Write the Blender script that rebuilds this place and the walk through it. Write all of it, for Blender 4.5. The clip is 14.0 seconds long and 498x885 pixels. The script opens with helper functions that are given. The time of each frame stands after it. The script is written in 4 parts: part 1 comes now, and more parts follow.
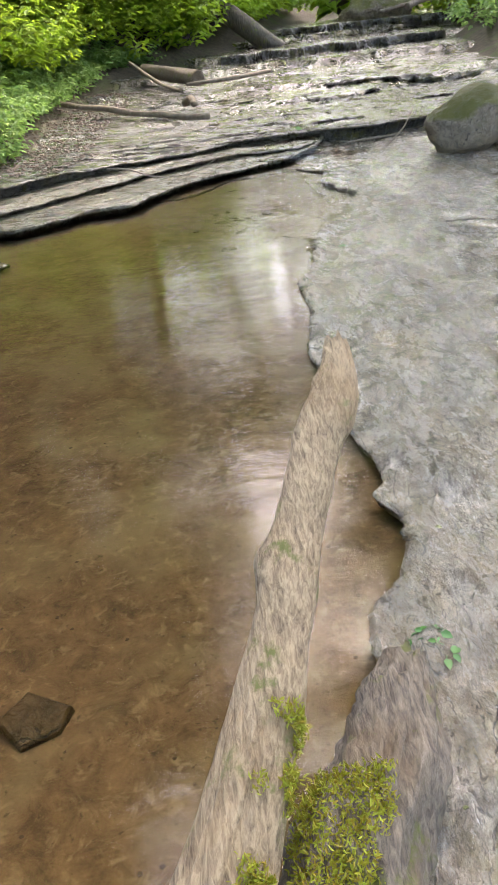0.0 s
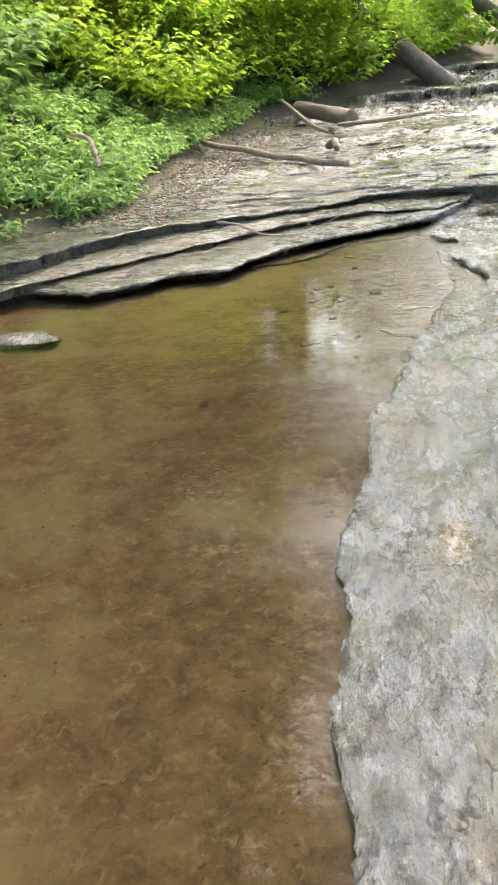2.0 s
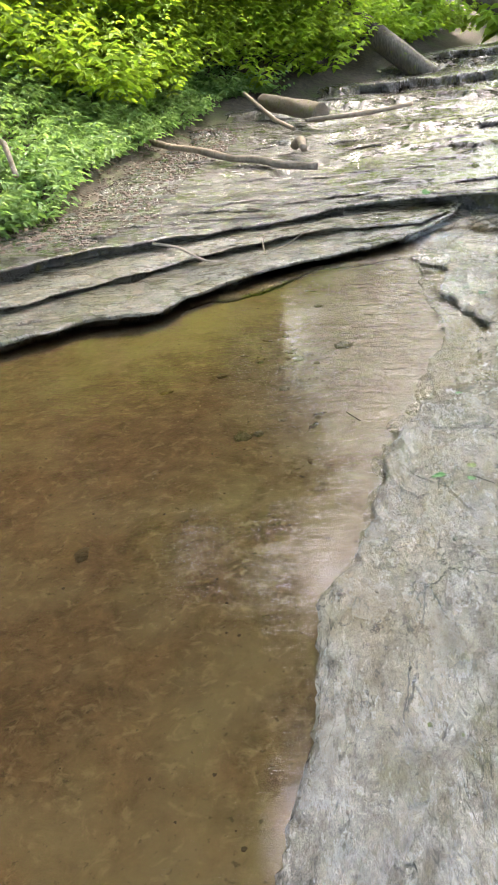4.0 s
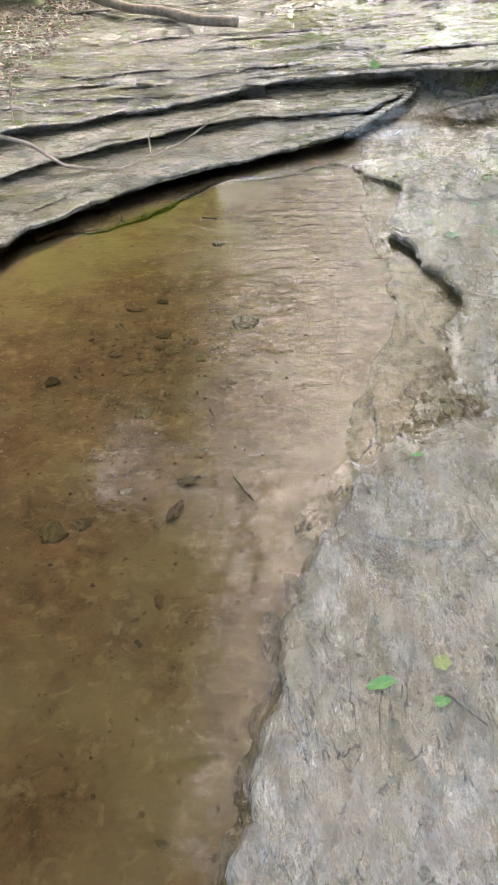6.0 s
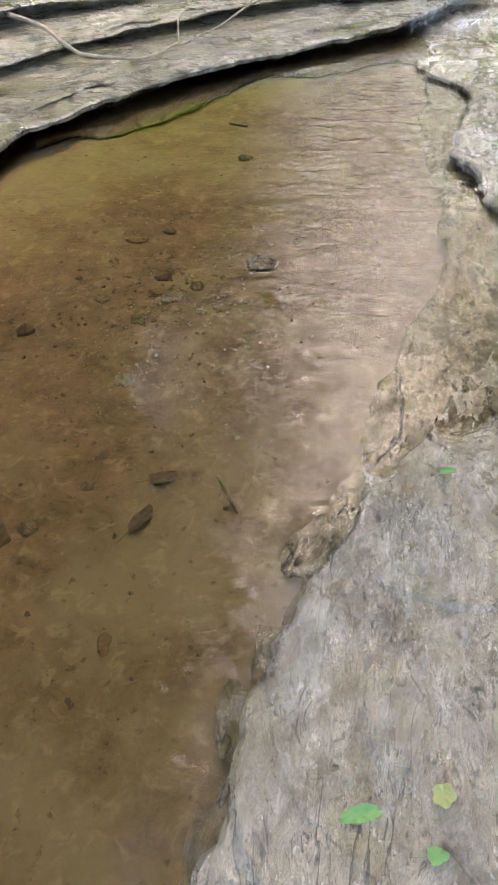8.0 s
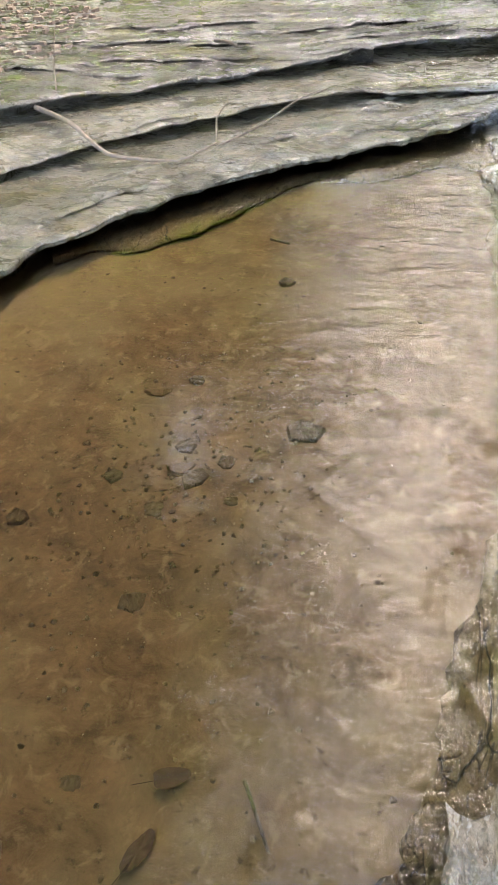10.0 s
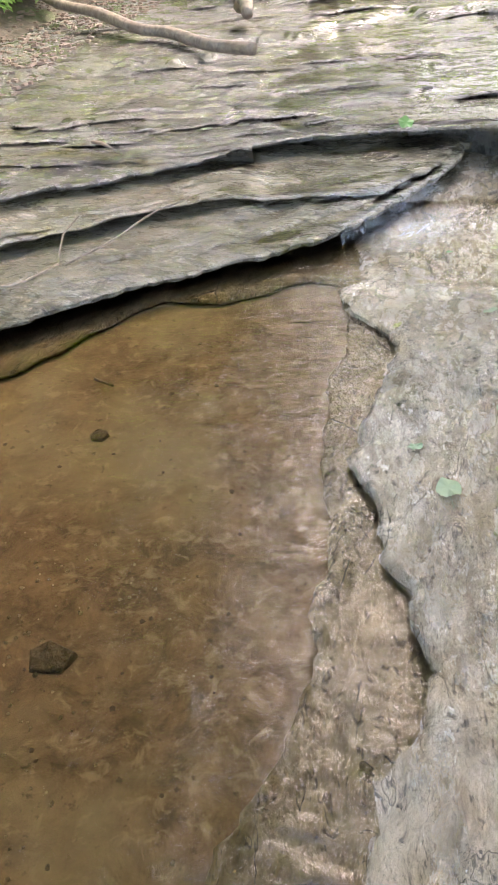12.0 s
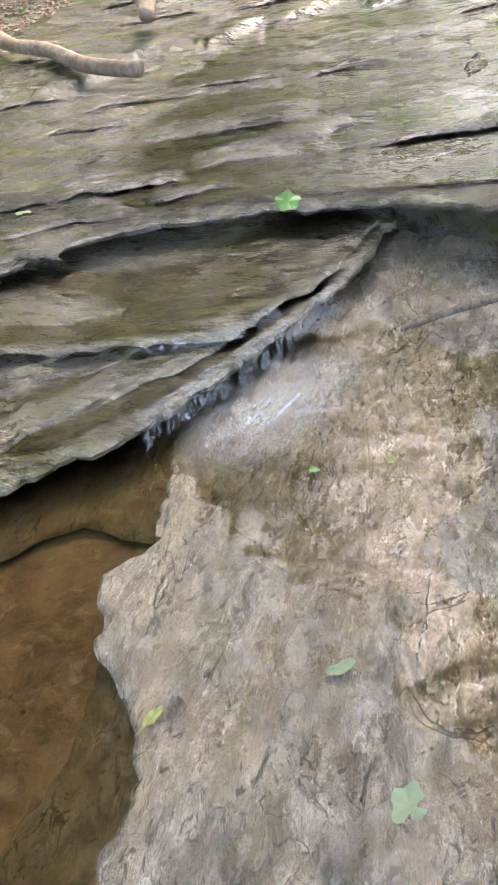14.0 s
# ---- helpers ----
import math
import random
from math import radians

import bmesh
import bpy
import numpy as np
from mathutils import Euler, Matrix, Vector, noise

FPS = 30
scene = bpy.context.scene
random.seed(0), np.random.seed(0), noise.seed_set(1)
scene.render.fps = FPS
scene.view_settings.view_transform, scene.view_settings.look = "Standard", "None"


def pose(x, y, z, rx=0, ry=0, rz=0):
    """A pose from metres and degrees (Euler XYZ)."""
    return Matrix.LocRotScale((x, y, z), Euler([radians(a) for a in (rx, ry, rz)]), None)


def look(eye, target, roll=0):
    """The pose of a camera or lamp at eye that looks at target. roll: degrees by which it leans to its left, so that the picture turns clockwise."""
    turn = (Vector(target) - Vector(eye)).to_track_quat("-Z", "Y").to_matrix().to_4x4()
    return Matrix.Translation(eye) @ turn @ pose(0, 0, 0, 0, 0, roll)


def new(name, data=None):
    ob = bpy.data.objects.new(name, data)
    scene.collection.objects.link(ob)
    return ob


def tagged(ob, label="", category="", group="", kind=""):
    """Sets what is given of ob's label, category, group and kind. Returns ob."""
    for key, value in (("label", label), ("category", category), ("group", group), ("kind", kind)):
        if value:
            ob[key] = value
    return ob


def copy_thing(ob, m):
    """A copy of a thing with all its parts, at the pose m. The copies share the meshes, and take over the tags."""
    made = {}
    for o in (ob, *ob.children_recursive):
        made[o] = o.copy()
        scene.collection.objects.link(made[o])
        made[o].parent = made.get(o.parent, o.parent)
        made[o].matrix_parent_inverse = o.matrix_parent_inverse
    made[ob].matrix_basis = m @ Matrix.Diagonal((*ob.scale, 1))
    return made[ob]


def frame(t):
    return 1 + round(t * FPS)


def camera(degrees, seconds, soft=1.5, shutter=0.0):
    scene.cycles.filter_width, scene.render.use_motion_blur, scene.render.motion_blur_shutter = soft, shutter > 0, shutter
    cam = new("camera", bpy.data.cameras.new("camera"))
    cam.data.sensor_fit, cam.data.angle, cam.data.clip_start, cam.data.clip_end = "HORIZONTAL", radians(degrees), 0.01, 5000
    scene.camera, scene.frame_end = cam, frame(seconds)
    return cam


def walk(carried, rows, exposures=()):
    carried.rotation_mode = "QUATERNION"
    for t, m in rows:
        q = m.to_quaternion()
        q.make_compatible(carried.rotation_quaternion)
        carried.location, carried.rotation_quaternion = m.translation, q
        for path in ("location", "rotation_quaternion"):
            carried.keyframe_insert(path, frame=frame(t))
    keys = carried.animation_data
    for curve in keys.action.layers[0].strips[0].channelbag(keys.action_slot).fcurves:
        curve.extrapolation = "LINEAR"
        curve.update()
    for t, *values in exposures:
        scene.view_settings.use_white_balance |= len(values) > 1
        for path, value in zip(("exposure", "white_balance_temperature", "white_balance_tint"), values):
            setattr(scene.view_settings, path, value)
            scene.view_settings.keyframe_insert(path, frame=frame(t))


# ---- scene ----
cam = camera(36.4, 14.0)
METRES, EYE, TILT, LEAN, TURN = 9.0, 1.3235, 0.0, 0.0, 0.0
ROWS = [
    (0.0, 0.0, 0.0, 0.0, -3.25, -29.2, 5.83),
    (0.5, 0.0308, 0.0422, 0.0037, 2.15, -30.75, 6.48),
    (1.0, 0.042, 0.0764, 0.0065, 7.33, -29.4, 6.19),
    (1.5, 0.0547, 0.1254, 0.005, 7.95, -28.7, 4.0),
    (2.0, 0.0672, 0.1605, 0.0049, 9.7, -26.16, 5.37),
    (4.5, 0.0799, 0.3925, -0.0049, 6.82, -26.95, 6.31),
    (5.0, 0.0923, 0.4384, -0.0083, 4.43, -26.41, 6.29),
    (5.5, 0.0949, 0.4816, -0.0135, 5.8, -30.62, 4.85),
    (6.0, 0.0883, 0.5358, -0.022, 4.45, -36.59, 4.18),
    (6.5, 0.0857, 0.5594, -0.0316, 5.54, -40.98, 3.09),
    (7.0, 0.0878, 0.5709, -0.0341, 7.78, -43.54, 2.26),
    (7.5, 0.0935, 0.5792, -0.0337, 9.36, -44.19, 3.27),
    (8.0, 0.099, 0.5945, -0.0338, 9.51, -43.69, 4.12),
    (8.5, 0.0881, 0.6293, -0.0306, 9.79, -42.39, 3.59),
    (9.0, 0.0818, 0.6516, -0.0304, 11.46, -41.26, 2.83),
    (11.5, 0.1113, 0.6979, -0.03, 13.43, -38.04, 6.59),
    (12.0, 0.1418, 0.7407, -0.0272, 11.3, -36.55, 5.43),
    (12.5, 0.1632, 0.7983, -0.032, 10.52, -35.82, 5.12),
    (13.0, 0.181, 0.8435, -0.0371, 12.11, -37.15, 6.47),
    (13.5, 0.1905, 0.888, -0.0364, 14.98, -38.11, 7.94),
    (14.0, 0.1941, 0.9413, -0.0399, 12.3, -38.52, 9.74),
]
EXPOSURES = [(0.0, 3.5, 6900, 13), (2.0, 4.0, 6900, 11), (5.0, 4.0, 6900, 13), (7.5, 4.05, 6950, 17), (9.2, 4.1, 6950, 14), (12.0, 4.3, 6950, 18), (14.0, 4.3, 6950, 19)]
walk(cam, [(t, pose(0, 0, EYE, TILT, LEAN, TURN) @ pose(METRES * x, METRES * y, METRES * z, 90 + pitch, roll, yaw)) for t, x, y, z, yaw, pitch, roll in ROWS], EXPOSURES)
# world and sun: hazy daylight over a wooded creek
SUN_UP, SUN_TURN = radians(49), radians(27)
world = bpy.data.worlds.new("sky")
scene.world = world
world.use_nodes = True
wn = world.node_tree.nodes
sky = wn.new("ShaderNodeTexSky")
sky.sky_type, sky.sun_disc = "NISHITA", False
sky.sun_elevation, sky.sun_rotation = SUN_UP, SUN_TURN
sky.dust_density, sky.ozone_density = 4.0, 0.6
wn["Background"].inputs["Strength"].default_value = 0.15
world.node_tree.links.new(sky.outputs[0], wn["Background"].inputs["Color"])
sun = new("sun", bpy.data.lights.new("sun", "SUN"))
sun.data.energy, sun.data.angle, sun.data.color = 0.6, radians(28), (1.0, 0.97, 0.92)
sun_from = Vector((math.sin(SUN_TURN) * math.cos(SUN_UP), math.cos(SUN_TURN) * math.cos(SUN_UP), math.sin(SUN_UP)))
sun.matrix_world = look(sun_from * 40, (0, 0, 0))


# ---------------------------------------------------------------- materials
class Nodes:
    """Short hand for one node material."""

    def __init__(self, name):
        self.mat = bpy.data.materials.new(name)
        self.mat.use_nodes = True
        self.tree = self.mat.node_tree
        self.bsdf = self.tree.nodes["Principled BSDF"]
        self.out = self.tree.nodes["Material Output"]

    def node(self, kind, **inputs):
        n = self.tree.nodes.new(kind)
        for k, v in inputs.items():
            self.put(n.inputs[k.replace("_", " ")], v)
        return n

    def put(self, socket, v):
        if isinstance(v, bpy.types.NodeSocket):
            self.tree.links.new(v, socket)
        else:
            socket.default_value = v

    def coords(self, scale=(1, 1, 1), spin=0.0):
        tc = self.node("ShaderNodeTexCoord")
        m = self.node("ShaderNodeMapping", Scale=scale, Rotation=(0, 0, spin))
        self.tree.links.new(tc.outputs["Object"], m.inputs["Vector"])
        return m.outputs[0]

    def noise(self, vec, scale, detail=6.0, rough=0.6, warp=0.0):
        n = self.node("ShaderNodeTexNoise", Vector=vec, Scale=scale, Detail=detail, Roughness=rough, Distortion=warp)
        return n.outputs["Fac"]

    def ramp(self, fac, stops):
        r = self.node("ShaderNodeValToRGB")
        self.put(r.inputs[0], fac)
        e = r.color_ramp.elements
        while len(e) < len(stops):
            e.new(0.5)
        for el, (p, c) in zip(e, stops):
            el.position = p
            el.color = (*c, 1) if isinstance(c, tuple) else (c, c, c, 1)
        return r.outputs[0]

    def mix(self, fac, a, b, mode="MIX"):
        n = self.tree.nodes.new("ShaderNodeMix")
        n.data_type, n.blend_type = "RGBA", mode
        self.put(n.inputs[0], fac)
        for s, v in ((n.inputs[6], a), (n.inputs[7], b)):
            self.put(s, (*v, 1) if isinstance(v, tuple) else v)
        return n.outputs[2]

    def maths(self, op, a, b=0.0):
        n = self.tree.nodes.new("ShaderNodeMath")
        n.operation = op
        self.put(n.inputs[0], a)
        self.put(n.inputs[1], b)
        return n.outputs[0]

    def bump(self, height, strength, distance, under=None):
        n = self.node("ShaderNodeBump", Height=height, Strength=strength, Distance=distance)
        if under is not None:
            self.put(n.inputs["Normal"], under)
        return n.outputs[0]

    def set(self, **inputs):
        for k, v in inputs.items():
            if isinstance(v, tuple) and len(v) == 3:
                v = (*v, 1)
            self.put(self.bsdf.inputs[k.replace("_", " ")], v)
        return self.mat


def rock_material(name, light, dark, algae, wet, grain=(1, 1, 1), spin=0.0, flake=1.0, moss=False, coat=1.0, layers=6.0):
    """Wet grey shale: soft streaks along the flow, silt stains, algae film, broken layer edges with painted shade, and
    cracks.
    """
    n = Nodes(name)
    v = n.coords(grain, spin)
    broad, fine = n.noise(v, 1.3, 5, 0.65, 0.4), n.noise(v, 9.5, 8, 0.68, 0.5)
    col = n.mix(n.ramp(fine, [(0.40, 0.0), (0.5, 0.5), (0.61, 1.0)]), dark, light)
    col = n.mix(n.ramp(broad, [(0.42, 0.0), (0.62, 0.75)]), col, (light[0] * 0.80, light[1] * 0.71, light[2] * 0.56))
    damp = n.noise(v, 2.9, 7, 0.7, 0.8)
    col = n.mix(n.ramp(damp, [(0.54, 0.0), (0.62, 0.6)]), col, (dark[0] * 1.3, dark[1] * 1.22, dark[2] * 1.05))
    col = n.mix(n.ramp(n.noise(v, 2.2, 6, 0.7), [(0.52, 0.0), (0.68, algae)]), col, (0.12, 0.108, 0.022))
    pits = n.noise(v, 15, 5, 0.65, 1.6)
    col = n.mix(n.ramp(pits, [(0.35, 0.8), (0.42, 0.0)]), col, (dark[0] * 0.4, dark[1] * 0.4, dark[2] * 0.4))
    speck = n.noise(v, 70, 3, 0.6)
    col = n.mix(n.ramp(speck, [(0.32, 0.4), (0.40, 0.0)]), col, (0.07, 0.062, 0.05))
    # edges of broken layers: contour lines of a warped noise, their shade painted dark, present only in places
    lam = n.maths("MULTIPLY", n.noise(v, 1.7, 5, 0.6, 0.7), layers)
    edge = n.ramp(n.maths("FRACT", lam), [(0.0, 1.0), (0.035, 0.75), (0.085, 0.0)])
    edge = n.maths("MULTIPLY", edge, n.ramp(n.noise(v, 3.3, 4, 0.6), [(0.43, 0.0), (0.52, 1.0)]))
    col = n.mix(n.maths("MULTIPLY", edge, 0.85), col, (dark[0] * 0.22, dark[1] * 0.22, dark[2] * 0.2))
    vor = n.node("ShaderNodeTexVoronoi", Scale=1.5)
    vor.feature = "DISTANCE_TO_EDGE"
    warp = n.node("ShaderNodeTexNoise", Vector=v, Scale=2.2, Detail=4.0, Roughness=0.65)
    wv = n.node("ShaderNodeVectorMath")
    wv.operation = "MULTIPLY_ADD"
    n.put(wv.inputs[0], warp.outputs["Color"])
    wv.inputs[1].default_value = (0.35, 0.35, 0.2)
    n.put(wv.inputs[2], v)
    n.put(vor.inputs["Vector"], wv.outputs[0])
    crack = n.maths("MULTIPLY", n.ramp(vor.outputs["Distance"], [(0.0, 1.0), (0.012, 0.0)]), n.ramp(n.noise(v, 1.9, 3), [(0.56, 0.0), (0.6, 1.0)]))
    col = n.mix(crack, col, (0.02, 0.018, 0.014))
    steps = n.maths("SNAP", lam, 1.0)
    if moss:
        geo = n.node("ShaderNodeNewGeometry")
        sep = n.node("ShaderNodeSeparateXYZ", Vector=geo.outputs["Normal"])
        m = n.maths("ADD", sep.outputs[2], n.maths("MULTIPLY", n.noise(v, 3.5, 6, 0.7), 1.2))
        col = n.mix(n.ramp(n.maths("MULTIPLY", m, 0.6), [(0.55, 0.0), (0.75, 0.95)]), col, (0.13, 0.125, 0.022))
    b = n.bump(steps, 0.8 * flake, 0.008)
    b = n.bump(n.maths("SUBTRACT", fine, n.maths("MULTIPLY", crack, 0.6)), 1.0, 0.10, b)
    b = n.bump(pits, 0.9, 0.05, b)
    b = n.bump(speck, 0.4, 0.008, b)
    rough = n.ramp(n.noise(v, 3.5, 6, 0.75), [(0.40, wet), (0.62, wet + 0.34)])
    film = n.ramp(n.maths("ADD", n.maths("MULTIPLY", n.noise(v, 1.7, 5, 0.7, 0.3), 0.65), n.maths("MULTIPLY", fine, 0.35)), [(0.42, 0.0), (0.50, 1.0)])
    n.set(Coat_Weight=n.maths("MULTIPLY", film, 0.2 if moss else coat), Coat_Roughness=0.06, Coat_IOR=1.4, Coat_Normal=n.bump(n.noise(v, 18, 6, 0.7), 0.7, 0.03))
    return n.set(Base_Color=col, Roughness=rough, Normal=b, IOR=1.45)


MAT = {}
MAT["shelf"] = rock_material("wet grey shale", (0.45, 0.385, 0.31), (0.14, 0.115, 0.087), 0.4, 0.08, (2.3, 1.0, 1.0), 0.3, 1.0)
MAT["sunken"] = rock_material("silted shale", (0.30, 0.235, 0.155), (0.14, 0.10, 0.06), 0.3, 0.5, (2.0, 1.0, 1.0), 0.3, 0.6, False, 0.0)
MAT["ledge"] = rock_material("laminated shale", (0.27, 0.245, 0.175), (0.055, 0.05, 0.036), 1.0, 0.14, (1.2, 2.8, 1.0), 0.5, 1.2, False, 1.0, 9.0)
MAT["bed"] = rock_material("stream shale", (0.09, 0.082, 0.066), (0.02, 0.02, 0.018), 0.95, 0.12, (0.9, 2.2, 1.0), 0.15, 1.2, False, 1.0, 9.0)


def silt_material():
    n = Nodes("brown silt")
    v = n.coords()
    a, b = n.noise(v, 1.6, 5, 0.6, 0.3), n.noise(v, 8, 10, 0.8, 0.4)
    col = n.mix(n.ramp(b, [(0.4, 0.0), (0.64, 1.0)]), (0.085, 0.05, 0.026), (0.20, 0.125, 0.07))
    col = n.mix(n.ramp(a, [(0.47, 0.0), (0.62, 0.75)]), col, (0.21, 0.16, 0.094))
    col = n.mix(n.ramp(n.noise(v, 19, 6, 0.65, 0.6), [(0.54, 0.0), (0.66, 0.55)]), col, (0.27, 0.2, 0.125))
    col = n.mix(n.ramp(n.noise(v, 34, 4, 0.6), [(0.30, 0.6), (0.38, 0.0)]), col, (0.04, 0.027, 0.015))
    return n.set(Base_Color=col, Roughness=0.9, Normal=n.bump(b, 0.6, 0.03))


def soil_material():
    n = Nodes("forest soil")
    v = n.coords()
    b = n.noise(v, 12, 8, 0.75)
    col = n.mix(n.ramp(b, [(0.35, 0.0), (0.65, 1.0)]), (0.03, 0.022, 0.014), (0.11, 0.085, 0.06))
    col = n.mix(n.ramp(n.noise(v, 1.5, 5), [(0.5, 0.0), (0.62, 0.8)]), col, (0.06, 0.08, 0.02))
    return n.set(Base_Color=col, Roughness=0.85, Normal=n.bump(b, 0.9, 0.05))


def water_material(name, tint, ripple, size, stretch, calm=0.12, lively=None):
    """Clear water: a tinted see-through body under a Fresnel gloss; lively is (x, y, reach x, reach y) of a riffle."""
    n = Nodes(name)
    v = n.coords(stretch)
    h = n.maths("ADD", n.noise(v, size, 3, 0.5, 0.6), n.maths("MULTIPLY", n.noise(v, size * 3.1, 2, 0.5, 0.4), 0.3))
    strength = n.ramp(n.noise(n.coords(), 0.9, 3), [(0.42, calm), (0.66, 1.0 if lively is None else calm * 2.2)])
    if lively:
        m = n.node("ShaderNodeMapping", Location=(-lively[0] / lively[2], -lively[1] / lively[3], 0), Scale=(1 / lively[2], 1 / lively[3], 0))
        n.put(m.inputs["Vector"], n.coords())
        g = n.node("ShaderNodeTexGradient", Vector=m.outputs[0])
        g.gradient_type = "SPHERICAL"
        strength = n.maths("ADD", strength, n.ramp(g.outputs["Fac"], [(0.0, 0.0), (0.45, 0.8)]))
    nb = n.node("ShaderNodeBump", Height=h, Strength=strength, Distance=ripple)
    clear = n.node("ShaderNodeBsdfTransparent", Color=(*tint, 1))
    gloss = n.node("ShaderNodeBsdfGlossy", Roughness=0.01, Normal=nb.outputs[0])
    fres = n.node("ShaderNodeFresnel", IOR=1.33, Normal=nb.outputs[0])
    m = n.node("ShaderNodeMixShader")
    n.put(m.inputs[0], fres.outputs[0])
    n.put(m.inputs[1], clear.outputs[0])
    n.put(m.inputs[2], gloss.outputs[0])
    n.put(n.out.inputs["Surface"], m.outputs[0])
    return n.mat


def leaf_material(name, deep, bright, glow=0.45):
    n = Nodes(name)
    geo = n.node("ShaderNodeNewGeometry")
    col = n.mix(geo.outputs["Random Per Island"], deep, bright)
    n.set(Base_Color=col, Roughness=0.5)
    tr = n.node("ShaderNodeBsdfTranslucent", Color=n.mix(0.35, col, (0.35, 0.5, 0.03)))
    m = n.node("ShaderNodeMixShader")
    m.inputs[0].default_value = glow
    n.put(m.inputs[1], n.bsdf.outputs[0])
    n.put(m.inputs[2], tr.outputs[0])
    n.put(n.out.inputs["Surface"], m.outputs[0])
    return n.mat


def bark_material(name, light, dark, moss=0.0, axis=(9, 9, 1.2)):
    n = Nodes(name)
    v = n.coords(axis)
    g = n.noise(v, 3.2, 9, 0.7, 0.5)
    col = n.mix(n.ramp(g, [(0.34, 0.0), (0.62, 1.0)]), dark, light)
    w = n.coords()
    col = n.mix(n.ramp(n.noise(w, 5, 5), [(0.5, 0.0), (0.64, 0.55)]), col, (light[0] * 0.55, light[1] * 0.45, light[2] * 0.33))
    if moss:
        col = n.mix(n.ramp(n.noise(w, 7, 6, 0.7), [(0.62 - moss * 0.2, 0.0), (0.7 - moss * 0.2, 0.9)]), col, (0.11, 0.12, 0.02))
    return n.set(Base_Color=col, Roughness=0.75, Normal=n.bump(g, 0.9, 0.02))


MAT["silt"], MAT["soil"] = silt_material(), soil_material()
MAT["pool"] = water_material("pool water", (0.82, 0.78, 0.64), 0.017, 6.5, (0.8, 2.2, 1.0), 0.12, (1.15, 7.8, 1.0, 3.4))
MAT["stream"] = water_material("running water", (0.9, 0.88, 0.8), 0.02, 10.0, (1.0, 2.4, 1.0), 0.25)
MAT["herb"] = leaf_material("herb leaves", (0.09, 0.19, 0.06), (0.22, 0.37, 0.15), 0.6)
MAT["maple"] = leaf_material("sapling leaves", (0.15, 0.25, 0.02), (0.31, 0.47, 0.04), 0.65)
MAT["crown"] = leaf_material("crown leaves", (0.045, 0.10, 0.02), (0.12, 0.21, 0.04), 0.5)
MAT["bark"] = bark_material("tree bark", (0.12, 0.10, 0.075), (0.03, 0.025, 0.02), 0.3)
MAT["drift"] = bark_material("bleached driftwood", (0.42, 0.31, 0.19), (0.11, 0.07, 0.038), 0.3, (30, 4.0, 18))
MAT["rotten"] = bark_material("rotten wood", (0.24, 0.19, 0.14), (0.045, 0.034, 0.026), 0.3, (26, 4.0, 16))
MAT["stick"] = bark_material("stripped stick", (0.27, 0.21, 0.16), (0.11, 0.08, 0.055), 0.0, (5, 5, 5))


# ---------------------------------------------------------------- mesh helpers
def n3(x, y, z=0.0):
    return noise.noise(Vector((x, y, z)))


def fbm(x, y, z=0.0, octaves=4):
    return noise.fractal(Vector((x, y, z)), 0.9, 2.1, octaves)


def mesh_ob(name, verts, faces, mat, smooth=True):
    me = bpy.data.meshes.new(name)
    me.from_pydata([tuple(v) for v in verts], [], faces)
    me.materials.append(mat)
    if smooth:
        me.polygons.foreach_set("use_smooth", [True] * len(me.polygons))
    me.update()
    return new(name, me)


def grid_faces(rows, cols):
    return [(i * cols + j, i * cols + j + 1, (i + 1) * cols + j + 1, (i + 1) * cols + j) for i in range(rows - 1) for j in range(cols - 1)]


def resample(pts, step):
    """Even points along a smooth line through pts."""
    out = []
    p = [Vector(q) for q in pts]
    for i in range(len(p) - 1):
        a, b, c, d = p[max(i - 1, 0)], p[i], p[i + 1], p[min(i + 2, len(p) - 1)]
        k = max(1, int((c - b).length / step))
        for j in range(k):
            u = j / k
            cr = 0.5 * ((2 * b) + (c - a) * u + (2 * a - 5 * b + 4 * c - d) * u * u + (3 * b - a - 3 * c + d) * u ** 3)
            out.append(b.lerp(c, u).lerp(cr, 0.6))
    out.append(p[-1])
    return out


WATER = -0.30
SHORE = [(-0.2, -2.5), (-0.05, 0.2), (0.1, 1.1), (0.28, 1.55), (0.42, 1.94), (0.53, 2.22), (0.47, 2.36), (0.50, 2.58), (0.43, 3.03), (0.47, 3.43), (0.38, 3.82), (0.48, 4.5),
         (0.53, 5.05), (0.59, 5.41), (0.66, 5.8), (0.74, 6.15), (0.84, 6.42), (1.0, 6.8), (1.22, 7.3), (1.33, 7.58), (1.30, 7.9), (1.22, 8.02),
         (1.2, 8.23), (1.13, 8.36), (1.12, 8.57), (1.19, 9.04), (1.12, 9.26), (1.0, 9.5), (1.04, 9.68), (0.98, 10.0), (1.0, 11.6)]
LIP_A = [(-2.6, 7.75), (-2.0, 7.59), (-1.35, 8.03), (-0.85, 8.26), (-0.77, 8.53), (-0.62, 8.7), (-0.42, 8.96), (-0.1, 9.26), (0.16, 9.46), (0.46, 9.68), (0.78, 9.9), (1.0, 10.13), (1.2, 10.4), (1.36, 10.7), (1.52, 11.15)]
LIP_B = [(-4.2, 6.2), (-3.5, 6.95), (-2.75, 7.62), (-2.2, 8.15), (-1.44, 8.92), (-0.85, 9.55), (-0.3, 9.95), (0.2, 10.22), (0.46, 10.3), (0.67, 10.32), (1.06, 10.38), (1.3, 10.67), (1.5, 11.2)]
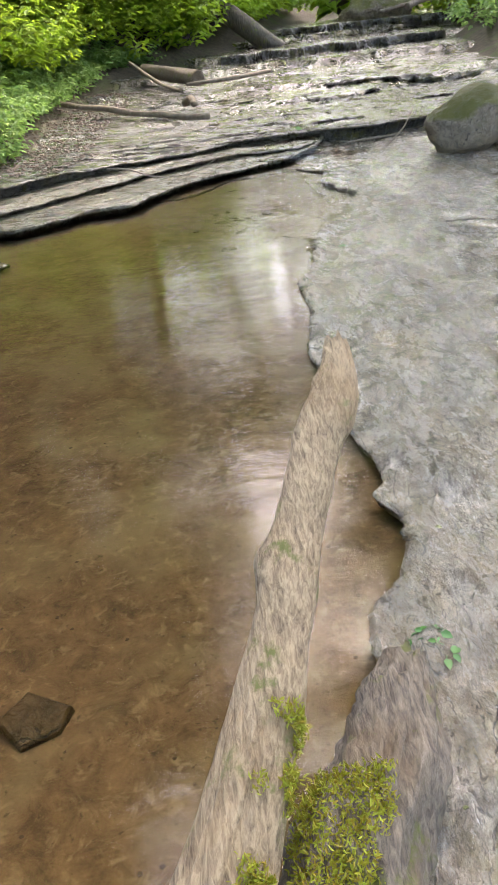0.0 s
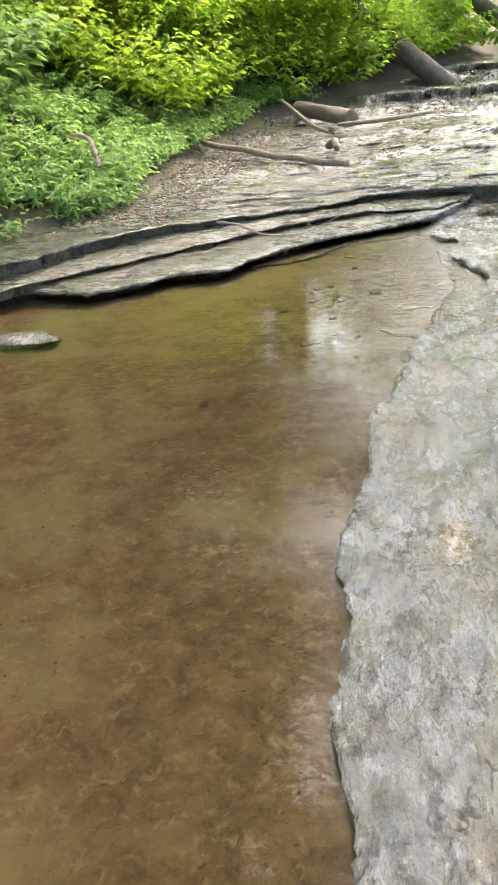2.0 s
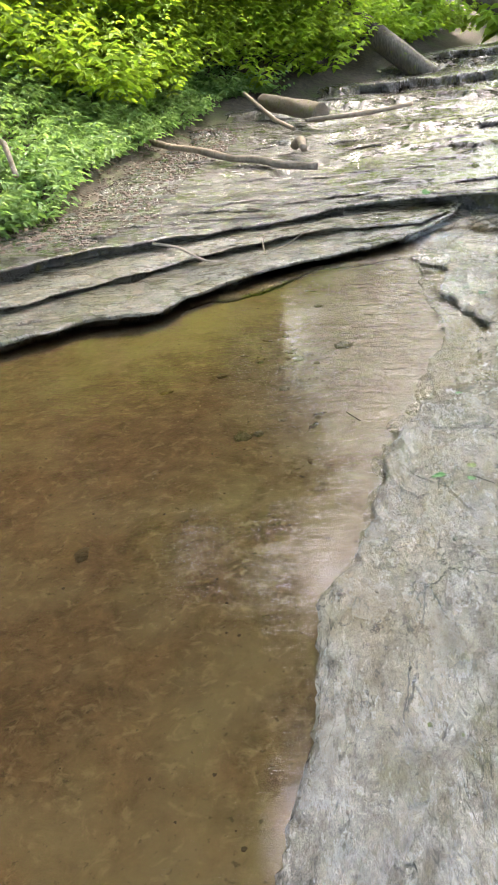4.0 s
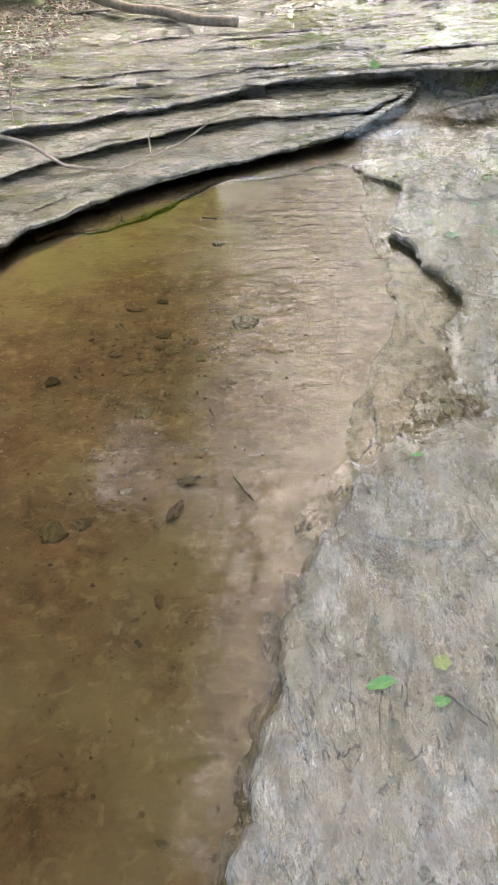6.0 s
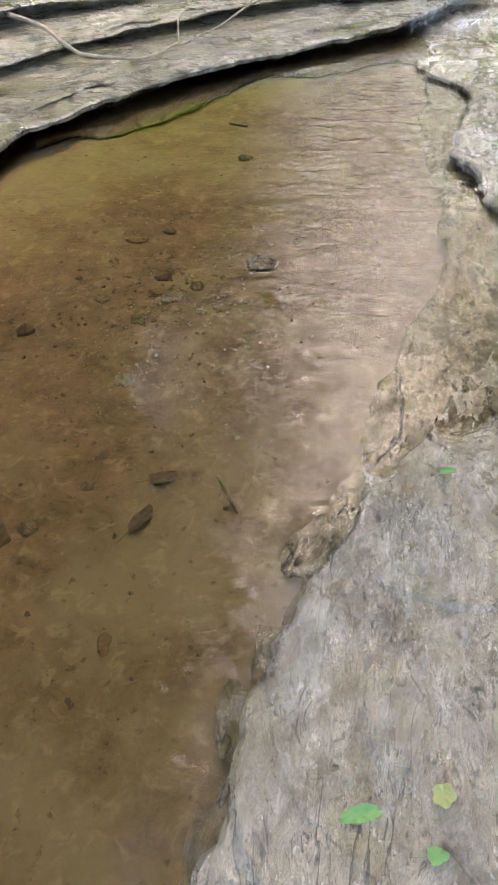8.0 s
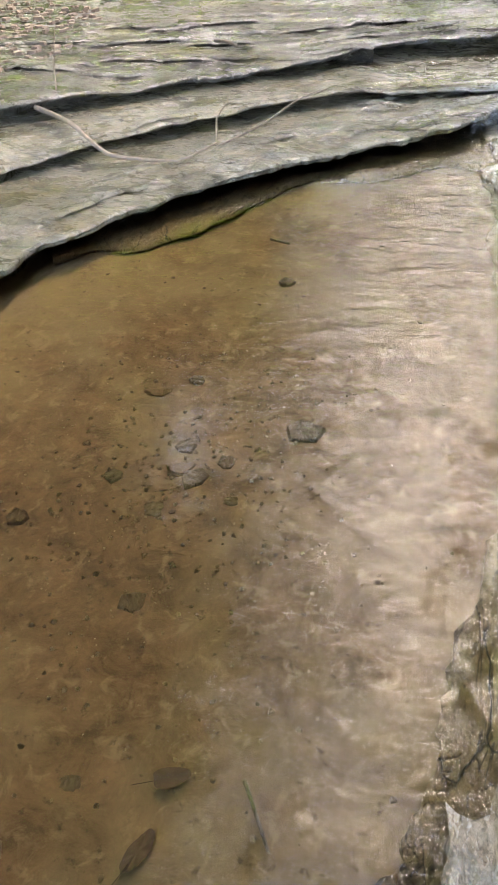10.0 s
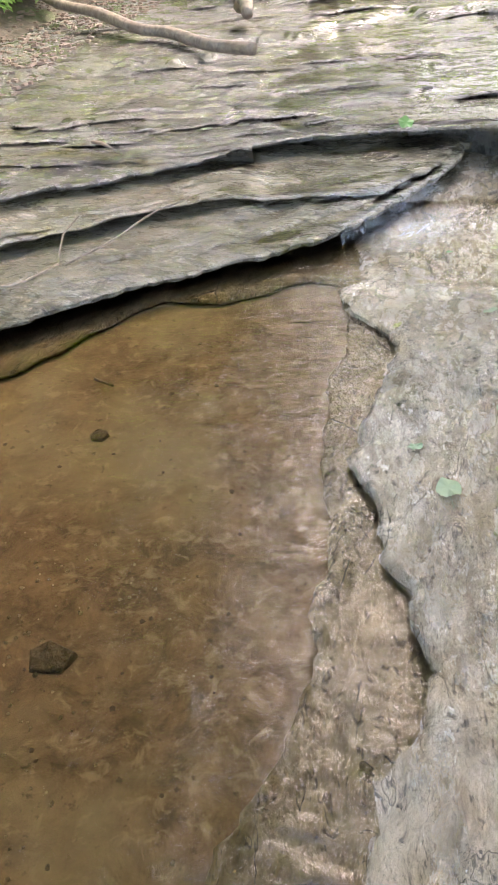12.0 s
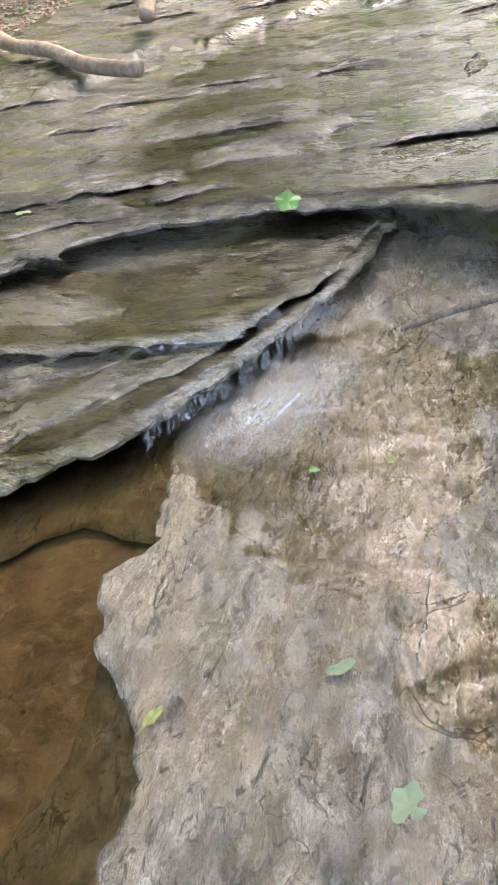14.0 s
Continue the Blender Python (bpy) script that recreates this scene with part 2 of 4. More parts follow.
LIP_C = [(-4.4, 6.6), (-3.6, 7.25), (-2.89, 7.95), (-2.2, 9.2), (-1.6, 9.68), (-0.91, 10.1), (-0.42, 10.4), (0.16, 10.67), (0.44, 10.95), (1.08, 11.09), (1.48, 11.06), (1.85, 10.93), (2.4, 10.95), (3.2, 11.2), (4.5, 11.5), (7.5, 11.7)]
FOOT = ((-60, -9), (0, -5), (5, -4.3), (7.5, -3.9), (8.77, -3.3), (9.6, -2.75), (10.9, -2.45), (12.3, -2.6), (13.9, -2.57), (16.7, -2.4), (19, -1.9), (20.5, -0.6), (22.3, 0.6), (25, 2), (30, 5), (40, 9), (90, 30))
RIGHT = ((-60, 9), (0, 6), (8, 5.6), (14, 5.6), (20, 6.2), (26, 7.6), (32, 11), (40, 16), (90, 40))


def foot_x(y):
    return float(np.interp(y, [p[0] for p in FOOT], [p[1] for p in FOOT]))


def right_x(y):
    return float(np.interp(y, [p[0] for p in RIGHT], [p[1] for p in RIGHT]))


STEPS = ((13.9, 0.05, 0.5), (15.6, 0.07, -0.2), (17.4, 0.05, 0.3), (18.6, 0.12, 0.1), (20.6, 0.16, 0.0), (22.6, 0.14, 0.15), (24.2, 0.14, -0.2))


def bed_z(x, y, rough=1.0):
    """The rock floor of the upper stream, in low treads."""
    z = -0.08 + 0.025 * max(0.0, y - 11.0) + 0.03 * max(0.0, -0.5 - x)
    for y0, h, lean in STEPS:
        edge = y0 + lean * (x - 1.0) + 0.9 * fbm(x * 0.6, y0 * 3.1) + 0.16 * n3(x * 3.5, y0)
        z += h * min(1.0, max(0.0, (y - edge) / 0.06))
    return z + rough * (0.014 * fbm(x * 1.1, y * 1.9, 3.0) + 0.006 * math.floor(3.2 * fbm(x * 1.7, y * 3.6, 7.0)))


def gauss(x, y, cx, cy, r):
    return math.exp(-((x - cx) ** 2 + (y - cy) ** 2) / (r * r))


def shelf_z(x, y):
    z = -0.268 + 0.02 * min(3.0, max(0.0, x - 0.9)) + 0.010 * fbm(x * 1.3, y * 1.3, 1.0) + 0.013 * fbm(x * 7, y * 5, 17.0, 3) + 0.005 * math.floor(4 * n3(x * 5 + 0.4 * n3(x * 9, y * 9), y * 3.4, 23.0)) + 0.006 * math.floor(2.6 * fbm(x * 1.9, y * 1.5, 5.0)) * 0.7
    z -= 0.05 * gauss(x, y, 1.32, 10.1, 0.6) + 0.06 * gauss(x, y, 1.82, 9.3, 0.24) + 0.03 * gauss(x, y, 0.84, 3.95, 0.2) + 0.05 * gauss(x, y, 1.0, 7.05, 0.36)
    z -= 0.03 * gauss(x, y, 1.5, 9.75, 0.3) + 0.016 * gauss(x, y, 1.02, 5.55, 0.10) + 0.03 * gauss(x, y, 1.9, 10.4, 0.4)
    return z


def ground_z(x, y):
    base = -0.355 + 0.018 * fbm(x * 1.5, y * 1.5, 2.0) - 0.035 * gauss(x, y, 0.9, 8.2, 0.9)
    if y > 10.2:
        base = bed_z(x, y, 0.0) - 0.12 if y > 11.3 else -0.36
    left, right = foot_x(y) - x, x - right_x(y)
    if left > -0.4:
        d = left + 0.4
        base = max(base, -0.36) + (0.16 if y < 11.3 and y > 7 else 0.1) * min(1.0, d / 0.5) + 0.5 * max(0.0, d - 0.35) * min(1.0, 0.6 + d * 0.2) / (1 + d * 0.02) + 0.06 * fbm(x * 1.2, y * 1.2, 9.0)
    if right > -0.4:
        d = right + 0.4
        base += 0.42 * d / (1 + d * 0.03) + 0.06 * fbm(x, y, 4.0)
    if y > 30:
        base += 0.12 * (y - 30)
    return min(base, 40 + 0.01 * abs(x))


def axis(lo, hi, fine, far_lo, far_hi):
    v = list(np.arange(lo, hi, fine))
    s, step = v[-1], fine
    while s < far_hi:
        step *= 1.12
        s += step
        v.append(s)
    s, step = v[0], fine
    while s > far_lo:
        step *= 1.12
        s -= step
        v.insert(0, s)
    return v


def build_ground():
    xs, ys = axis(-3.0, 1.6, 0.08, -400, 400), axis(0.8, 11.0, 0.08, -400, 400)
    verts = [(x, y, ground_z(x, y)) for y in ys for x in xs]
    ob = mesh_ob("ground", verts, grid_faces(len(ys), len(xs)), MAT["silt"])
    ob.data.materials.append(MAT["soil"])
    idx = []
    for p in ob.data.polygons:
        c = p.center
        idx.append(1 if (c.x < foot_x(c.y) + 0.35 or c.x > right_x(c.y) - 0.4 or c.y > 11.3) else 0)
    ob.data.polygons.foreach_set("material_index", idx)
    return tagged(ob, "brown silty pool bed rising to dark leaf-littered soil banks", "ground", kind="structure")


def slab(name, line, inward, depth, top, thick, cut, base, mat, label, ragged=0.05, seed=0.0, bend=0.0, grow=1.12, coarse=0.12, lift=0.0):
    """A rock sheet with a ragged, undercut front edge along line and a flaked top that runs back from it."""
    edge = resample(line, 0.024)
    offs, d, step = [0.0], 0.0, 0.025
    while d < depth:
        d += step
        step = min(step * grow, coarse)
        offs.append(d)
    ix, iy = inward
    rows = []
    total = max(1, len(edge) - 1)
    for k, p in enumerate(edge):
        s = k * 0.024
        r = ragged * fbm(s * 1.3, seed, 0.0, 5) + 0.4 * ragged * math.floor(3 * n3(s * 4.1, seed + 4)) / 3 + 0.02 * n3(s * 9, seed) + 0.012 * n3(s * 19, seed) + ragged * 0.25 * max(0.0, n3(s * 29, seed + 7))
        def at(o, z):
            x = p.x + ix * (o + r) + bend * max(0.0, o - 1.0)
            y = p.y + iy * (o + r)
            return (x, y, top(x, y) + lift * ((1 - (2 * k / total - 1) ** 4) * (1.05 - o / depth) - 0.15) if z is None else z)
        lip = at(0, None)
        hgt = thick * (1 + 0.35 * n3(s * 2.3, seed + 9))
        c = cut * (1 + 0.5 * n3(s * 1.7, seed + 2))
        row = [at(c + 0.05, base), at(c, lip[2] - hgt - 0.012), at(c * 0.5, lip[2] - hgt - 0.004 * n3(s * 9, 1)), at(0.006 + 0.02 * abs(n3(s * 11, 3)), lip[2] - hgt * 0.92),
               at(0.004 + 0.018 * abs(n3(s * 13, 6)), lip[2] - hgt * 0.5), at(-0.004, lip[2] - 0.012), (at(0.008, 0)[0], at(0.008, 0)[1], lip[2] - 0.001)]
        row += [at(o, None) for o in offs[1:]]
        rows.append(row)
    cols = len(rows[0])
    ob = mesh_ob(name, [v for r in rows for v in r], grid_faces(len(rows), cols), mat)
    ob.data.flip_normals()
    ob.data.set_sharp_from_angle(angle=radians(32))
    return tagged(ob, label, "rock", kind="structure")


def ledge_a(x, y):
    return -0.215 + 0.012 * fbm(x * 1.5, y * 1.5, 11.0) + 0.005 * math.floor(3 * fbm(x * 2.2, y * 4.0, 12.0)) + 0.03 * min(1.0, max(0.0, (x - 1.1) / 0.3))


def ledge_b(x, y):
    return -0.152 - 0.018 * min(1.0, max(0.0, (x - 0.35) / 0.15)) + 0.010 * fbm(x * 1.5, y * 1.5, 13.0) + 0.005 * math.floor(3 * fbm(x * 2.4, y * 4.2, 14.0))


build_ground()
slab("rock_shelf", SHORE, (1.0, 0.0), 6.2, shelf_z, 0.05, 0.05, -0.42, MAT["shelf"], "flat wet grey shale shelf beside the pool with puddles", 0.09, 1.0, 0.0, 1.012, 0.06)
slab("sunken_shelf", [(0.55, 5.3), (0.66, 5.75), (0.74, 6.15), (0.80, 6.5), (0.86, 6.85), (0.92, 7.2), (1.04, 7.6), (1.09, 8.0), (1.03, 8.4), (1.03, 8.8), (1.04, 9.1), (0.98, 9.4), (0.9, 9.6)], (1.0, 0.0), 0.75,
     lambda x, y: -0.333 + 0.012 * min(1.0, max(0.0, x - 0.8) * 2.5) + 0.010 * fbm(x * 2.5, y * 2.0, 8.0) + 0.004 * math.floor(3 * n3(x * 5, y * 3, 2.0)), 0.02, 0.02, -0.42, MAT["sunken"], "silt-stained rock shelf just under the pool surface", 0.07, 6.0)
SUNK = [(-0.75, 8.6), (-0.62, 8.72), (-0.43, 8.72), (-0.23, 8.9), (0.03, 9.3), (0.2, 9.5), (0.46, 9.48), (0.8, 9.69), (1.0, 9.66), (1.2, 9.8)]
slab("sunken_ledge", SUNK, (-0.45, 0.89), 0.5, lambda x, y: -0.325 + 0.006 * fbm(x * 2, y * 2, 8.0), 0.014, 0.012, -0.40, MAT["sunken"], "silt-covered rock ledge just under the pool surface", 0.02, 7.0)
slab("rock_ledge_lower", LIP_A, (-0.45, 0.89), 0.9, ledge_a, 0.036, 0.2, -0.42,
     MAT["ledge"], "thin wet laminated shale ledge overhanging the pool", 0.09, 2.0)
slab("rock_ledge_middle", LIP_B, (-0.45, 0.89), 0.9, ledge_b, 0.022, 0.16, -0.3,
     MAT["ledge"], "thin grey shale ledge stepping up from the pool", 0.07, 3.0)
slab("stream_bed", LIP_C, (-0.3, 0.954), 17.0, bed_z, 0.03, 0.18, -0.3, MAT["bed"], "wet dark shale stream bed in low stepped ledges", 0.06, 4.0, 0.42, 1.04, 0.2)


def build_water():
    xs, ys = axis(-2.2, 2.2, 0.06, -6.5, 5.5), axis(0.6, 11.3, 0.028, -8, 11.5)
    def ripple(x, y):
        live = 0.15 + 0.8 * gauss(x, y * 0.55, 1.0, 4.4, 0.8) + 0.8 * gauss(x, y, 1.1, 9.8, 1.0) + 0.3 * max(0.0, n3(x * 0.8, y * 0.8, 31.0))
        return live * (0.0016 * n3(x * 3.2, y * 7.5, 1.0) + 0.0010 * n3(x * 7, y * 17, 2.0)) + 0.0006 * n3(x * 2.2, y * 2.6, 5.0)
    ob = mesh_ob("water_pool", [(x, y, WATER + ripple(x, y)) for y in ys for x in xs], grid_faces(len(ys), len(xs)), MAT["pool"])
    tagged(ob, "still shallow brown creek pool with sky reflections", "water", kind="structure")
    rows, cols = [], 90
    ys = np.arange(11.14, 25.5, 0.05)
    for y in ys:
        mid = float(np.interp(y, (10.7, 12, 15, 18, 22, 26), (1.5, 1.7, 2.0, 2.2, 3.1, 5.0)))
        half = float(np.interp(y, (10.7, 11.2, 12, 15, 20, 26), (1.2, 1.5, 1.75, 2.1, 2.0, 1.9)))
        for j in range(cols):
            u = 2 * j / (cols - 1) - 1
            x = mid + half * u + 0.25 * fbm(y * 0.9, 4.0 + (u > 0))
            rows.append((x, y, bed_z(x, y, 0.35) + 0.009 - 0.03 * u ** 6 + 0.003 * n3(x * 2.0, y * 6.0, 2.0)))
    ob = mesh_ob("water_stream", rows, grid_faces(len(ys), cols), MAT["stream"])
    tagged(ob, "thin sheet of running water over stepped rock", "water", kind="structure")


def film(line, depth, top, label):
    """A thin running film that lies on a ledge, from its lip back."""
    pts = resample(line, 0.03)
    offs = np.arange(0.03, depth, 0.03)
    verts = [(p.x - 0.45 * o, p.y + 0.89 * o, top(p.x - 0.45 * o, p.y + 0.89 * o) + 0.005 - 0.02 * abs(2 * k / (len(pts) - 1) - 1) ** 8) for k, p in enumerate(pts) for o in offs]
    ob = mesh_ob("water_film", verts, grid_faces(len(pts), len(offs)), MAT["stream"])
    ob.data.flip_normals()
    tagged(ob, label, "water", kind="structure")


film(LIP_B[7:], 0.6, ledge_b, "thin film of water running over the middle ledge")
film(LIP_A[9:], 0.4, ledge_a, "thin film of water running over the lower ledge")


build_water()


def shore_x(y):
    return float(np.interp(y, [p[1] for p in SHORE], [p[0] for p in SHORE]))


def step_edge(x, k):
    y0, h, lean = STEPS[k]
    return y0 + lean * (x - 1.0) + 0.9 * fbm(x * 0.6, y0 * 3.1) + 0.16 * n3(x * 3.5, y0)


for k, x0, x1 in ((0, 1.7, 3.4), (1, 2.2, 5.0), (4, 0.4, 6.0), (6, 2.2, 7.0)):
    line = [(x, step_edge(x, k) - 0.22) for x in np.arange(x0, x1, 0.25)]
    slab("rock_ledge_upper", line, (0.0, 1.0), 0.7, lambda x, y: bed_z(x, y + 0.26) + 0.008, STEPS[k][1] * 0.85, 0.1, line[0][1] * 0.0 + bed_z(x0 + 1, line[0][1] - 0.5) - 0.15, MAT["bed"],
         "dark wet rock step across the stream", 0.07, 20.0 + k)

FLAKES = ([(0.74, 5.98), (0.78, 5.88), (0.82, 5.82), (0.9, 5.78)], [(0.70, 5.92), (0.72, 5.82), (0.76, 5.74), (0.84, 5.66)], [(0.84, 5.76), (0.93, 5.74), (0.95, 5.67), (1.03, 5.58)],
          [(1.38, 8.74), (1.46, 8.72), (1.56, 8.71), (1.68, 8.64)], [(0.81, 2.98), (0.78, 2.75), (0.72, 2.5), (0.6, 2.1)], [(1.3, 7.1), (1.5, 7.3), (1.75, 7.2)], [(0.9, 6.3), (1.1, 6.25), (1.3, 6.35)],
          [(1.72, 9.12), (1.6, 9.05), (1.5, 8.98)], [(1.36, 9.6), (1.38, 9.8), (1.4, 9.95)], [(0.7, 4.5), (0.85, 4.7), (1.1, 4.8)], [(1.7, 6.1), (1.9, 5.8), (2.0, 5.4)])
for k, line in enumerate(FLAKES):
    a, b = Vector(line[0]), Vector(line[-1])
    d = (b - a).normalized()
    slab("rock_flake", line, (-d.y, d.x), 0.28, shelf_z, 0.012, 0.02, -0.31, MAT["shelf"], "thin raised flake edge on the shale shelf", 0.06, 40.0 + k, 0.0, 1.2, 0.08, 0.012)

flake_rng = random.Random(12)
for k in range(70):
    x, y = flake_rng.uniform(-2.2, 3.6), 11.2 + 9.0 * flake_rng.random() ** 1.6
    if k < 26:
        u = flake_rng.random()
        x, y = -2.3 + 2.9 * u + flake_rng.uniform(-0.1, 0.1), 9.75 + 1.25 * u + flake_rng.uniform(0.05, 1.2)
    a, length = flake_rng.gauss(0.22, 0.16), flake_rng.uniform(0.25, 0.9) * (1 + (y - 10) * 0.06)
    line = [(x + math.cos(a) * length * q, y + math.sin(a) * length * q + flake_rng.uniform(-0.03, 0.03)) for q in (0, 0.33, 0.66, 1)]
    slab("rock_flake", line, (-0.1, 0.99), 0.35, bed_z, 0.016, 0.03, bed_z(x, y) - 0.08, MAT["bed"], "thin broken shale layer on the stream bed", 0.05, 80.0 + k, 0.0, 1.25, 0.12, flake_rng.uniform(0.016, 0.036))


for lip, top, back in ((LIP_A[1:-2], ledge_a, (0.08, 0.45)), (LIP_B[2:-2], ledge_b, (0.06, 0.3))):
    pts = resample(lip, 0.1)
    for k in range(44):
        i0 = flake_rng.randrange(0, len(pts) - 6)
        off = flake_rng.uniform(*back)
        span = pts[i0:i0 + flake_rng.randint(4, 6)]
        line = [(p.x - 0.45 * off + flake_rng.uniform(-0.02, 0.02), p.y + 0.89 * off + flake_rng.uniform(-0.03, 0.03)) for p in span]
        slab("rock_flake", line, (-0.45, 0.89), 0.2, top, 0.009, 0.02, top(*line[0]) - 0.05, MAT["ledge"], "thin broken shale layer on the ledge", 0.07, 200.0 + k, 0.0, 1.3, 0.12, flake_rng.uniform(0.010, 0.022))


# ---------------------------------------------------------------- rocks and wood
def rock(name, size, seed, mat, rough=0.16, detail=4, flat=0.0):
    bm = bmesh.new()
    bmesh.ops.create_icosphere(bm, subdivisions=detail, radius=1.0)
    for v in bm.verts:
        c = v.co.copy()
        k = 1 + rough * fbm(c.x * 1.1 + seed, c.y * 1.1, c.z * 1.1) + 0.025 * fbm(c.x * 5 + seed, c.y * 5, c.z * 5)
        v.co = Vector((c.x * size[0], c.y * size[1], c.z * size[2])) * k
        if flat and v.co.z < -flat * size[2]:
            v.co.z = -flat * size[2]
    me = bpy.data.meshes.new(name)
    bm.to_mesh(me)
    bm.free()
    me.materials.append(mat)
    me.polygons.foreach_set("use_smooth", [True] * len(me.polygons))
    return new(name, me)


def wood(name, path, radii, mat, seed, sides=20, rough=0.12, broken=0.0, step=0.03, knots=(), grooves=0.0):
    """A log or stick along path, with grain ridges, knobs and a split end."""
    pts = resample(path, step)
    m = len(pts)
    rows = []
    for i, p in enumerate(pts):
        u = i / (m - 1)
        tang = (pts[min(i + 1, m - 1)] - pts[max(i - 1, 0)]).normalized()
        side = tang.cross(Vector((0, 0, 1)) if abs(tang.z) < 0.9 else Vector((1, 0, 0))).normalized()
        up = side.cross(tang)
        r = float(np.interp(u, np.linspace(0, 1, len(radii)), radii))
        for j in range(sides):
            a = 2 * math.pi * j / sides
            k = 1 + rough * fbm(math.cos(a) * 1.3 + seed, math.sin(a) * 1.3, u * 4.0) + rough * 0.5 * n3(math.cos(a) * 5, math.sin(a) * 5 + seed, u * 2.5)
            for ku, ka, kh, kw in knots:
                k += kh * math.exp(-((u - ku) / kw) ** 2) * max(0.0, math.cos(a - ka)) ** 2
            if grooves:
                k -= grooves * max(0.0, n3(math.cos(a + u * 0.8) * 4 + seed, math.sin(a + u * 0.8) * 4, u * 3.0)) + 0.4 * grooves * n3(a * 6, u * 40, seed)
            q = p + (side * math.cos(a) + up * math.sin(a)) * r * k
            if broken and i == m - 1:
                q += tang * broken * n3(math.cos(a) * 2.2 + seed, math.sin(a) * 2.2, 3.0)
            rows.append(q)
    faces = [(i * sides + j, i * sides + (j + 1) % sides, (i + 1) * sides + (j + 1) % sides, (i + 1) * sides + j) for i in range(m - 1) for j in range(sides)]
    rows += [pts[0], pts[-1] - (pts[-1] - pts[-2]).normalized() * broken * 0.3]
    a, b = len(rows) - 2, len(rows) - 1
    faces += [(a, (j + 1) % sides, j) for j in range(sides)] + [(b, (m - 1) * sides + j, (m - 1) * sides + (j + 1) % sides) for j in range(sides)]
    return mesh_ob(name, rows, faces, mat)


MAT["boulder"] = rock_material("mossy boulder stone", (0.32, 0.26, 0.19), (0.14, 0.11, 0.08), 0.3, 0.5, flake=0.3, moss=True)
boulder = rock("boulder", (0.56, 0.42, 0.36), 3.0, MAT["boulder"], 0.2)
boulder.matrix_world = pose(3.02, 9.3, 0.05, 0, -14, 20)
tagged(boulder, "rounded grey boulder with yellow-green moss on the rock shelf", "boulder")
far_rock = rock("boulder", (0.95, 0.7, 0.5), 8.0, MAT["boulder"], 0.2)
far_rock.matrix_world = pose(5.0, 24.6, 1.15, 0, 0, 10)
tagged(far_rock, "large mossy boulder upstream", "boulder")

log = wood("driftwood_log", [(-0.46, -0.12, -0.45), (-0.30, 0.35, -0.2), (-0.10, 0.86, 0.06), (0.045, 1.24, 0.26), (0.08, 1.36, 0.32), (0.165, 1.58, 0.43), (0.240, 1.73, 0.5), (0.256, 1.85, 0.565)],
           [0.22, 0.20, 0.18, 0.155, 0.125, 0.105, 0.09, 0.078, 0.068, 0.06, 0.058, 0.056, 0.062, 0.058, 0.03], MAT["drift"], 2.0, 56, 0.14, 0.06, 0.01,
           ((0.72, math.pi, 0.45, 0.022), (0.70, 2.2, 0.2, 0.03), (0.80, 0.6, 0.15, 0.02), (0.9, 0.0, 0.25, 0.03), (0.945, 2.6, 0.2, 0.02), (0.60, 0.3, 0.2, 0.03)), 0.16)
tagged(log, "bleached driftwood log leaning over the pool, broken tip", "log")
stump = wood("rotten_log", [(-0.3, -0.1, -0.24), (-0.03, 0.5, -0.19), (0.13, 0.9, -0.16), (0.3, 1.32, -0.17), (0.33, 1.42, -0.18)], [0.18, 0.17, 0.16, 0.155, 0.14, 0.12, 0.10, 0.06], MAT["rotten"], 5.0, 56, 0.3, 0.14, 0.012,
             ((0.8, 0.2, 0.3, 0.06), (0.66, 2.2, 0.25, 0.08), (0.9, 1.9, 0.3, 0.05)), 0.3)
tagged(stump, "dark rotten log with moss, split at its end", "log")
stick = wood("fallen_branch", [(-2.97, 15.4, 0.40), (-2.3, 14.65, 0.29), (-1.75, 14.2, 0.24), (-1.2, 13.7, 0.15), (-0.85, 13.47, 0.135), (-0.45, 13.13, 0.08), (-0.03, 12.9, 0.06)], [0.035, 0.05, 0.042, 0.055, 0.045, 0.05, 0.045], MAT["stick"], 4.0, 10, 0.1, 0.03, 0.08)
tagged(stick, "bare pale branch lying on wet rock", "branch")
log2 = wood("fallen_log", [(-1.3, 18.2, 0.6), (-0.8, 17.4, 0.52), (-0.15, 16.4, 0.42)], [0.13, 0.15, 0.14], MAT["rotten"], 6.0, 16, 0.15, 0.05, 0.1)
tagged(log2, "short mossy log at the foot of the bank", "log")
trunk = wood("leaning_trunk", [(2.0, 22.3, 0.5), (-0.6, 23.2, 2.6), (-3.6, 24.5, 4.9), (-7.0, 26.0, 7.6)], [0.26, 0.27, 0.25, 0.2], MAT["bark"], 7.0, 18, 0.1, 0.05, 0.2)
tagged(trunk, "grey leaning tree trunk fallen across the bank", "tree trunk")


# ---------------------------------------------------------------- plants
rng = np.random.default_rng(5)


